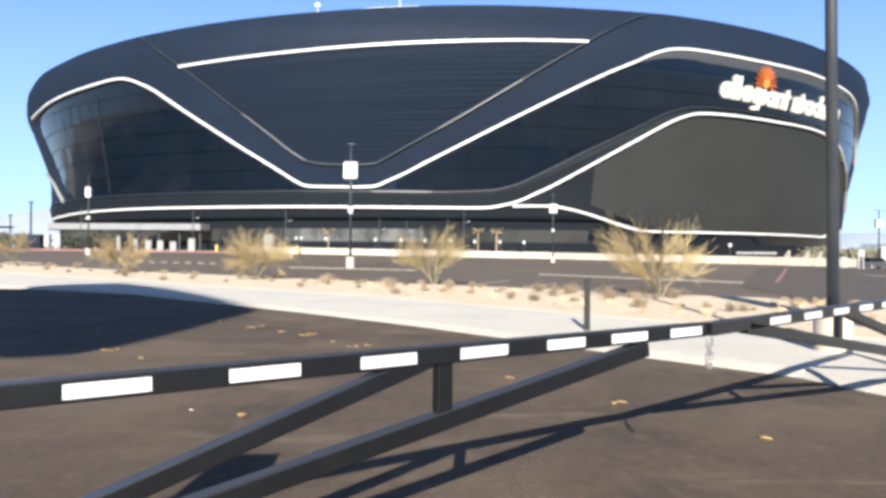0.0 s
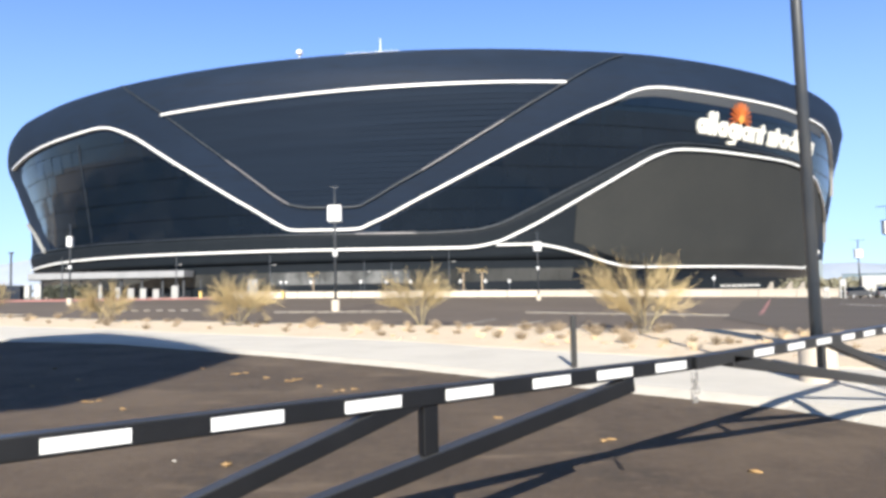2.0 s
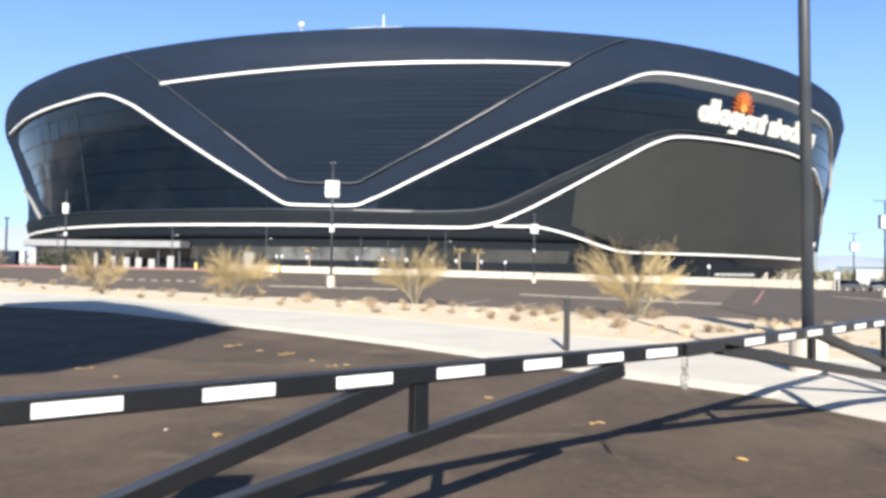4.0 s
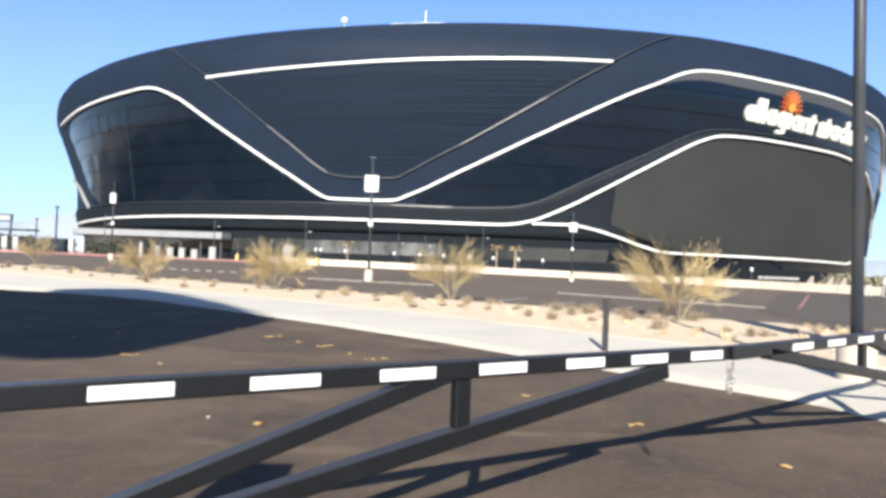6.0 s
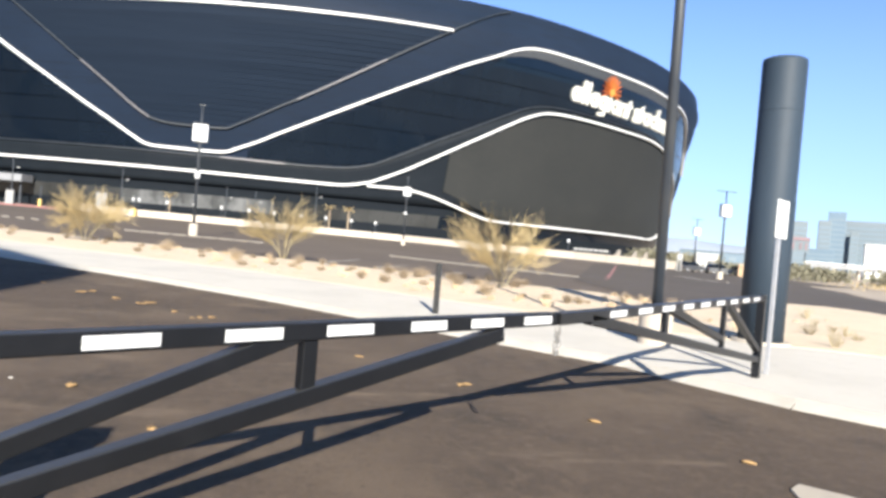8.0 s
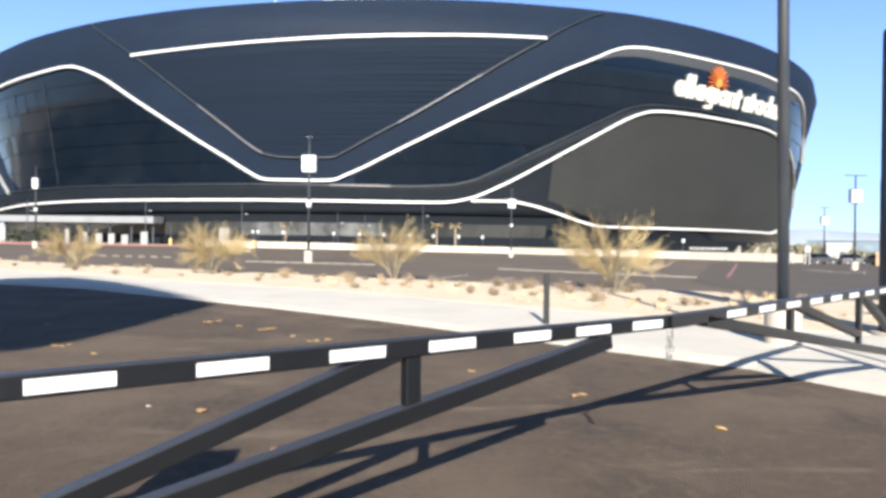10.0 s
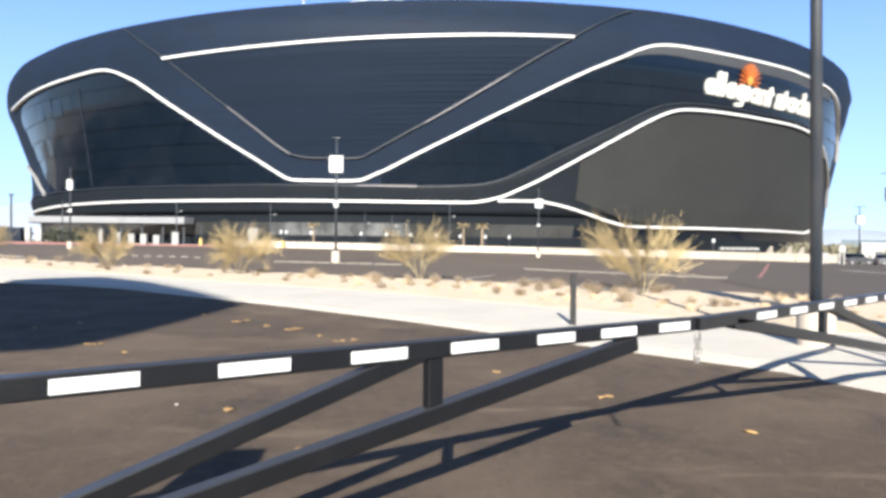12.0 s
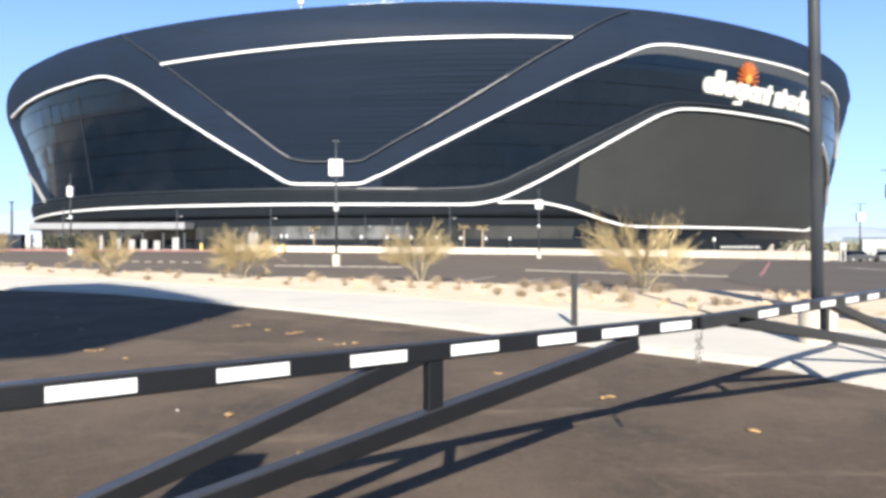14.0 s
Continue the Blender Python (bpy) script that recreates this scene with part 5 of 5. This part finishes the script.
def totem(x, y, h, w):
    g = tagged(empty("ticket_kiosk", x, y, ground_z(x, y)), "white upright kiosk block beside the entrance road", "kiosk", group="white kiosks at the entrance")
    part("body", box(bmesh.new(), (w, 0.9, h - 0.5), (0, 0, (h + 0.5) / 2), bevel=0.08), M_totem, g)
    for s in (-1, 1):
        part("leg", box(bmesh.new(), (w * 0.3, 0.5, 0.7), (s * w * 0.27, 0, 0.25), bevel=0.03), M_totem, g)
    part("cap", box(bmesh.new(), (w + 0.15, 1.05, 0.14), (0, 0, h + 0.05), bevel=0.03), M_totem, g)


for x, y, h, w in ((-101.2, 152, 2.9, 1.25), (-98.7, 152, 2.9, 1.2), (-90.9, 160, 3.1, 1.2), (-88.5, 160, 3.3, 1.4)):
    totem(x, y, h, w)


def yellow_post(x, y):
    g = tagged(empty("traffic_bollard", x, y, ground_z(x, y)), "yellow traffic bollard with a dark pole behind", "bollard", group="yellow bollards at the entrance")
    part("sleeve", lathe(bmesh.new(), [(0.3, -0.1), (0.3, 1.5), (0.22, 1.62), (0.06, 1.66)], 14), M_yellow, g)
    part("pole", rod(bmesh.new(), (0, 0.3, -0.1), (0, 0.3, 4.4), 0.13, n=8), M_pole, g)


for x, y in ((-52.5, 160), (-46.5, 160), (-33.2, 155.5)):
    yellow_post(x, y)


def side_structures():
    fence = tagged(empty("fence"), "dark metal fence beside the stadium entrance", "fence")
    for i in range(30):
        x = -160 + 2.2 * i
        y = 158 + 0.15 * i
        part("fence_post", box(bmesh.new(), (0.14, 0.14, 3.6), (x, y, ground_z(x, y) + 1.75), bevel=0.01), M_pole, fence)
    for h in (0.4, 1.9, 3.3):
        part("rail", bar(bmesh.new(), (-160, 158, ground_z(-160, 158) + h), (-96, 162.5, ground_z(-96, 162.5) + h), 0.08, 0.1), M_pole, fence)
    for i in range(92):
        x, y = -160 + 0.7 * i, 158 + 0.0477 * i
        part("picket", box(bmesh.new(), (0.05, 0.05, 3.1), (x, y + 0.08, ground_z(x, y) + 1.8), bevel=0.006), M_pole, fence)
    g = tagged(empty("gantry", -135, 195, 1.0), "steel gantry with a white panel beside the stadium", "gantry")
    for dx in (-14, -4, 6.6):
        part("leg", rod(bmesh.new(), (dx, 0, -1.5), (dx, 0, 8.4), 0.3, n=10), M_pole, g)
    part("sign_frame", box(bmesh.new(), (14.4, 0.4, 2.3), (-0.1, 0, 9.2), bevel=0.05), M_pole, g)
    part("panel", box(bmesh.new(), (13.0, 0.2, 1.3), (-0.1, -0.25, 9.2), bevel=0.03), M_totem, g, "white panel")
    part("roof_slab", box(bmesh.new(), (30, 6, 0.45), (-2.5, 1, 6.0), bevel=0.05), M_pole, g)
    screen = tagged(empty("equipment_screen", -100.5, 170, 1.0), "dark boxy equipment screen behind the fence", "screen")
    part("panel", box(bmesh.new(), (6, 3, 4.0), (0, 0, 1.5), bevel=0.08), M_louvre, screen)
    part("frame", box(bmesh.new(), (6.3, 3.3, 0.3), (0, 0, 3.4), bevel=0.04), M_pole, screen)
    for x, y, h in ((-109.5, 185, 12.4), (-149, 240, 11.5)):
        p = tagged(empty("utility_pole", x, y, 0.8), "tall thin dark utility pole in the distance", "pole", group="far utility poles")
        part("shaft", rod(bmesh.new(), (0, 0, -1), (0, 0, h), 0.32, 0.26, 8), M_pole, p)
        part("head", box(bmesh.new(), (1.2, 0.4, 0.5), (0, 0, h), bevel=0.05), M_pole, p)


side_structures()


# ---------------------------------------------------------------- right-hand distance
M_car = [mat("car_paint_%s" % n, c, 0.3, 0.2, coat=0.6, spots=((3, tuple(v * 0.8 for v in c), 0.45, 0.7, ONE),)) for n, c in (("black", (0.055, 0.057, 0.062)), ("grey", (0.13, 0.135, 0.14)), ("white", (0.6, 0.6, 0.6)), ("blue", (0.04, 0.06, 0.09)))]
M_tyre = mat("tyre_rubber", (0.02, 0.02, 0.02), 0.9, spots=((20, (0.035, 0.033, 0.03), 0.5, 0.7, ONE),))


def car(x, y, turn, paint_mat, label):
    g = tagged(empty("car", x, y, ground_z(x, y), turn), label, "car", group="parked cars in the lot")
    prof = [(-2.25, 0.3), (-2.3, 0.75), (-2.15, 0.95), (-1.1, 1.05), (1.5, 1.05), (2.2, 0.9), (2.28, 0.6), (2.2, 0.3)]
    cab = [(-1.75, 0.98), (-1.25, 1.5), (-0.6, 1.6), (0.5, 1.58), (1.25, 1.03)]
    for name, outline, half, m in (("body", prof, 0.9, paint_mat), ("cabin", cab, 0.76, M_glass)):
        bm = bmesh.new()
        a = [bm.verts.new((u, -half, v)) for u, v in outline]
        b = [bm.verts.new((u, half, v)) for u, v in outline]
        bm.faces.new(a)
        bm.faces.new(b[::-1])
        n = len(a)
        for i in range(n):
            bm.faces.new((a[i], a[(i + 1) % n], b[(i + 1) % n], b[i]))
        bmesh.ops.bevel(bm, geom=bm.edges[:], offset=0.06, segments=2, affect="EDGES")
        part(name, bm, m, g, "dark glazed cabin" if name == "cabin" else "")
    part("roof", box(bmesh.new(), (1.3, 1.3, 0.05), (-0.1, 0, 1.6), bevel=0.02), paint_mat, g)
    for u in (-1.4, 1.4):
        for v in (-0.82, 0.82):
            wh = part("wheel", rod(bmesh.new(), (u, v - 0.1, 0.32), (u, v + 0.1, 0.32), 0.32, n=18), M_tyre, g)
            s = 1 if v > 0 else -1
            part("rim", rod(bmesh.new(), (u, v + s * 0.09, 0.32), (u, v + s * 0.112, 0.32), 0.2, n=14), M_galv, wh)
    for v in (-0.6, 0.6):
        part("headlight", box(bmesh.new(), (0.06, 0.34, 0.14), (2.26, v, 0.72), bevel=0.015), M_lamp_glass, g)
        part("tail_light", box(bmesh.new(), (0.06, 0.3, 0.14), (-2.28, v, 0.78), bevel=0.015), M_red, g)


car(60.8, 102, 12, M_car[0], "black parked car in the lot")
car(66.8, 104, 8, M_car[1], "grey parked car in the lot")
car(72.0, 106, 100, M_car[0], "black parked car seen end-on in the lot")
car(66.5, 90.5, 15, M_car[3], "dark blue parked car in the lot")

M_brown = mat("tan_block_wall", (0.36, 0.25, 0.16), 0.9, spots=((1.5, (0.28, 0.19, 0.12), 0.45, 0.7, ONE),), bump=0.3)
# distance haze is put into these pale blue-grey base colours
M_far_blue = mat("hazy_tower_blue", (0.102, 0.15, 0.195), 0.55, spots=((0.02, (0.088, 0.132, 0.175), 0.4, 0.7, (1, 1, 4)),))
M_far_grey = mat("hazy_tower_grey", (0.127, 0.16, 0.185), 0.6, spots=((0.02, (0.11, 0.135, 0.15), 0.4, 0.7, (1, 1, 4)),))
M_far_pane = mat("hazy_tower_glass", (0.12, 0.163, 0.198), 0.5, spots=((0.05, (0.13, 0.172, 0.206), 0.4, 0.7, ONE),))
# red greyed by the same painted-in haze
M_dull_red = mat("hazy_red", (0.2, 0.135, 0.15), 0.7, spots=((0.3, (0.17, 0.12, 0.135), 0.4, 0.7, ONE),))
M_hedge = mat("hedge_leaf", (0.165, 0.155, 0.108), 0.9, spots=((0.8, (0.13, 0.125, 0.088), 0.4, 0.7, ONE),), vary=0.2)
M_dark_hedge = mat("dark_hedge_leaf", (0.045, 0.05, 0.036), 0.9, spots=((0.8, (0.032, 0.036, 0.026), 0.4, 0.7, ONE),), vary=0.2)
M_straw = mat("straw", (0.42, 0.33, 0.19), 0.9, spots=((0.5, (0.34, 0.26, 0.15), 0.4, 0.7, ONE),), vary=0.3)
# ridge colour has the far haze mixed into it
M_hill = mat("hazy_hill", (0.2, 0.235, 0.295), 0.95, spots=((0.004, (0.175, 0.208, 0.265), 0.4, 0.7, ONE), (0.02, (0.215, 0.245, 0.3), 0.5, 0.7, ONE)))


def tower(x, y, w, d, h, turn, material, bands):
    g = tagged(empty("tower", x, y, -2, turn), "hazy high-rise hotel tower in the far distance", "building", group="far hotel towers")
    part("wall", box(bmesh.new(), (w, d, h), (0, 0, h / 2), bevel=0.6), material, g)
    part("roof", box(bmesh.new(), (w * 0.97, d * 0.97, h * 0.012), (0, 0, h * 1.003), bevel=0.4), material, g)
    for i in range(bands):
        z = h * (0.12 + 0.84 * i / bands)
        part("window_band", box(bmesh.new(), (w * 0.94, 0.5, h * 0.42 / bands), (0, -d / 2 - 0.12, z), bevel=0.1), M_far_pane, g)


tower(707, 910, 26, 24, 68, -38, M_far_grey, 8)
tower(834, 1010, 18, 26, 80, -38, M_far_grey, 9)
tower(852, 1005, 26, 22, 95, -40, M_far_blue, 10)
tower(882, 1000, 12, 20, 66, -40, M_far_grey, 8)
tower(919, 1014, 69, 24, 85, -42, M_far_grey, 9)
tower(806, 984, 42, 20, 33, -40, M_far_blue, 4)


def right_distance():
    b = tagged(empty("warehouse", 294, 300, -2, -40), "plain white flat-roofed warehouse beyond the lot", "building")
    part("wall", box(bmesh.new(), (34, 20, 17), (0, 0, 8.5), bevel=0.15), M_white, b)
    part("roof", box(bmesh.new(), (35, 21, 0.6), (0, 0, 17.2), bevel=0.1), M_roof, b)
    w = tagged(empty("parapet_wall", 0, 0, 0), "long pale parapet wall of a raised road", "wall")
    part("wall", bar(bmesh.new(), (208, 262, 2.6), (262, 236, 2.2), 0.8, 1.7, 0.05), M_fascia, w)
    part("coping", bar(bmesh.new(), (208, 262, 3.95), (262, 236, 3.55), 1.0, 0.3, 0.03), M_white, w)
    for i in range(7):
        x, y = 210 + 8.4 * i, 261 - 4 * i
        part("pier", box(bmesh.new(), (1.0, 1.0, 5.5), (x, y, -0.9), bevel=0.05), M_pole_base, w)
    s = tagged(empty("roadside_board", 194, 248, -2, -38), "tall grey roadside board with dull red bars on posts", "sign")
    for dx in (-2.4, 2.4):
        part("post", box(bmesh.new(), (0.5, 0.5, 10), (dx, 0, 5), bevel=0.04), M_pole, s)
    part("board", box(bmesh.new(), (7.6, 0.5, 6), (0, -0.2, 12.2), bevel=0.05), M_far_grey, s, "grey board")
    part("red_band", box(bmesh.new(), (7.6, 0.2, 1.2), (0, -0.6, 14.4), bevel=0.03), M_dull_red, s, "red band")
    for dx in (-2.0, 0.6, 2.6):
        part("bar", box(bmesh.new(), (0.7, 0.2, 2.6), (dx, -0.6, 11.6), bevel=0.03), M_dull_red, s)
    k = tagged(empty("block_wall", 70.5, 99.5, ground_z(70.5, 99.5), -30), "low tan block wall beside the lot", "wall")
    part("wall", box(bmesh.new(), (5, 0.5, 2.0), (0, 0, 0.9), bevel=0.03), M_brown, k)
    part("coping", box(bmesh.new(), (5.2, 0.7, 0.18), (0, 0, 1.96), bevel=0.03), M_pole_base, k)
    # plain block standing in for a white van
    h = tagged(empty("van_block", 105.5, 170, -1.5, -20), "white van-like block behind the parked cars", "building")
    part("wall", box(bmesh.new(), (5.5, 3, 4.2), (0, 0, 2.1), bevel=0.06), M_totem, h)
    part("roof", box(bmesh.new(), (5.8, 3.3, 0.3), (0, 0, 4.3), bevel=0.05), M_roof, h)
    part("door", box(bmesh.new(), (1.6, 0.2, 2.4), (1, -1.52, 1.2), bevel=0.02), M_pole, h)


right_distance()


def board_sign(x, y, w, h, top):
    g = tagged(empty("notice_board", x, y, ground_z(x, y)), "white notice board on two legs in the lot", "sign", group="white notice boards")
    for s in (-1, 1):
        part("leg", box(bmesh.new(), (0.22, 0.14, top + 0.1), (s * w * 0.34, 0.1, top / 2 - 0.1), bevel=0.02), M_totem, g)
    part("board", box(bmesh.new(), (w, 0.08, h), (0, 0, top - h / 2), bevel=0.02), M_totem, g)


board_sign(57.7, 100, 0.9, 1.0, 2.7)
board_sign(55.6, 100.5, 0.8, 0.6, 1.6)


def concrete_fin(x, y, w, h):
    g = tagged(empty("concrete_fin", x, y, ground_z(x, y), -10), "pale wedge-shaped concrete fin behind the barrier", "fin", group="concrete fins behind the barrier")
    bm = bmesh.new()
    a = [bm.verts.new((u, -0.25, v)) for u, v in ((-w / 2, -0.2), (w / 2, -0.2), (w / 2 - 0.15, h), (w / 2 - 0.5, h))]
    b = [bm.verts.new((v.co.x, 0.25, v.co.z)) for v in a]
    bm.faces.new(a)
    bm.faces.new(b[::-1])
    for i in range(4):
        bm.faces.new((a[i], a[(i + 1) % 4], b[(i + 1) % 4], b[i]))
    part("wedge", bm, M_lot_kerb, g)


for x, y in ((63.3, 135), (67.0, 135.2), (69.6, 135.5)):
    concrete_fin(x, y, 2.4, 2.7)

block = tagged(empty("hall", 196, 300, -2.4, -30), "low blue-grey flat-roofed building in the distance", "building")
part("wall", box(bmesh.new(), (40, 12, 7.4), (0, 0, 3.7), bevel=0.1), M_far_blue, block)
part("roof", box(bmesh.new(), (41, 13, 0.4), (0, 0, 7.5), bevel=0.08), M_far_grey, block)
for k in range(6):
    part("window", box(bmesh.new(), (3.2, 0.2, 1.8), (-15 + 6 * k, -6.06, 4.6), bevel=0.03), M_far_pane, block)

annex = tagged(empty("service_building", 108.7, 200, -1.4, -28), "pale blue-grey service block beside the stadium base", "building")
part("wall", box(bmesh.new(), (2.0, 2.4, 9.4), (0, 1.2, 4.5), bevel=0.08), M_far_grey, annex)
part("roof", box(bmesh.new(), (2.1, 2.5, 0.2), (0, 1.2, 9.3), bevel=0.05), M_far_grey, annex)


def hedge(seed, a, b, h, depth, n, name="hedge", label="olive desert hedge in the distance", material=None):
    """Many small leaf clumps with an uneven top along a line."""
    r = random.Random(seed)
    verts, faces = [], []
    for i in range(n):
        t = r.random()
        x, y = a[0] + (b[0] - a[0]) * t, a[1] + (b[1] - a[1]) * t
        hh = h * (0.55 + 0.45 * noise.noise(Vector((t * 14 + seed, 0, 0))) + 0.25 * noise.noise(Vector((t * 50, seed, 0))) + 0.25)
        z = ground_z(x, y) + hh * r.random() ** 0.7
        p = Vector((x + r.gauss(0, depth), y + r.gauss(0, depth), z))
        s = h * r.uniform(0.04, 0.12)
        k = len(verts)
        for q in range(4):
            verts.append(tuple(p + Vector((r.gauss(0, s), r.gauss(0, s), r.gauss(0, s)))))
        faces += [(k, k + 1, k + 2), (k, k + 2, k + 3), (k + 1, k + 2, k + 3)]
    me = bpy.data.meshes.new(name)
    me.from_pydata(verts, [], faces)
    me.materials.append(material or M_hedge)
    return tagged(new(name, me), label, "hedge" if name == "hedge" else "grass", kind="stuff")


hedge(1, (120, 128), (250, 210), 4.2, 2.5, 2600)
hedge(2, (84, 112), (130, 150), 3.2, 1.6, 1200)
hedge(3, (72, 112), (92, 126), 2.4, 1.2, 900)
for seed, a, b in ((4, (-94, 172), (-84, 174)), (9, (-114, 164), (-110.5, 165)), (10, (-107.5, 165), (-104, 166))):
    hedge(seed, a, b, 3.4, 0.9, 1100, label="dark bushes behind the entrance fence", material=M_dark_hedge)
hedge(5, (30, 170), (70, 146), 1.5, 0.6, 900, label="low dark planting behind the stadium barrier", material=M_dark_hedge)
hedge(8, (98, 196), (132, 206), 4.4, 1.5, 2200, label="hazy olive treeline beyond the parked cars")
hedge(6, (78, 78), (210, 185), 1.1, 5.0, 7000, "dry_grass", "dry straw-coloured grass on the verge", M_straw)
hedge(7, (46, 34), (80, 76), 0.35, 3.0, 1800, "dry_grass", "sparse dry grass on the bare verge", M_straw)


def west_side():
    """Lot, trees and plain blocks added west, unseen, for the stadium glass to reflect."""
    sheet("parking_lot", M_lot, [(-191, 80), (-191, 155), (-112, 170), (-150, 240), (-190, 420), (-520, 420), (-520, -60), (-191, -60)], -0.02, 30, "dark asphalt beside the stadium, added to be reflected", category="road")
    for seed, a, b, h in ((21, (-222, 150), (-236, 292), 9.5), (22, (-262, 60), (-300, 250), 11.0), (23, (-205, 60), (-190, 130), 7.0)):
        hedge(seed, a, b, h, 2.6, 2600, label="row of dark trees beside the stadium lot, added to be reflected")
    for x, y, w, d, h, turn in ((-335, 300, 54, 20, 24, 62), (-372, 205, 44, 20, 17, 80), (-300, 352, 26, 22, 36, 50)):
        b = tagged(empty("reflected_block", x, y, -1, turn), "plain grey block with dark window bands, added to be reflected", "building", group="blocks west of the stadium")
        part("wall", box(bmesh.new(), (w, d, h), (0, 0, h / 2), bevel=0.3), M_fascia, b)
        part("roof", box(bmesh.new(), (w + 1, d + 1, 0.6), (0, 0, h + 0.3), bevel=0.1), M_roof, b)
        for k in range(int(h / 4)):
            for e in range(int(w / 5)):
                for side in (-1, 1):
                    part("window", box(bmesh.new(), (2.6, 0.3, 1.9), (-w / 2 + 3 + 5 * e, side * (d / 2 + 0.05), 2.4 + 4 * k), bevel=0.05), M_pole, b)


west_side()


def hills(name, x0, x1, y, peaks, label):
    bm = bmesh.new()
    prev = None
    n = 120
    for i in range(n + 1):
        t = i / n
        x = x0 + (x1 - x0) * t
        h = lerp(peaks, t) + 14 * noise.noise(Vector((t * 9, y, 0))) + 6 * noise.noise(Vector((t * 40, y, 3)))
        row = [bm.verts.new((x, y, -20)), bm.verts.new((x, y + 60, h * 0.5)), bm.verts.new((x, y + 160, max(6, h)))]
        if prev:
            bm.faces.new((prev[0], prev[1], row[1], row[0]))
            bm.faces.new((prev[1], prev[2], row[2], row[1]))
        prev = row
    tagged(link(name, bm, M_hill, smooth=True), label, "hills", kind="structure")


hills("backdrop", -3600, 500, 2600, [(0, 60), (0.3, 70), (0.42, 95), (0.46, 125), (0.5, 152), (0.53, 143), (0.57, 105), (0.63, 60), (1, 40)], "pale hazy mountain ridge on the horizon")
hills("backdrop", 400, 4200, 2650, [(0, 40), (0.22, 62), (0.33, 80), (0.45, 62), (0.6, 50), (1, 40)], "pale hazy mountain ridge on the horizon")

sheet("pavement", M_pole_base, [(3.2, 3.7), (3.9, 3.7), (3.72, 3.97), (3.5, 4.2), (3.36, 4.1)], 0.012, 3, "pale concrete patch in the asphalt drive", thick=0.02, category="pavement")
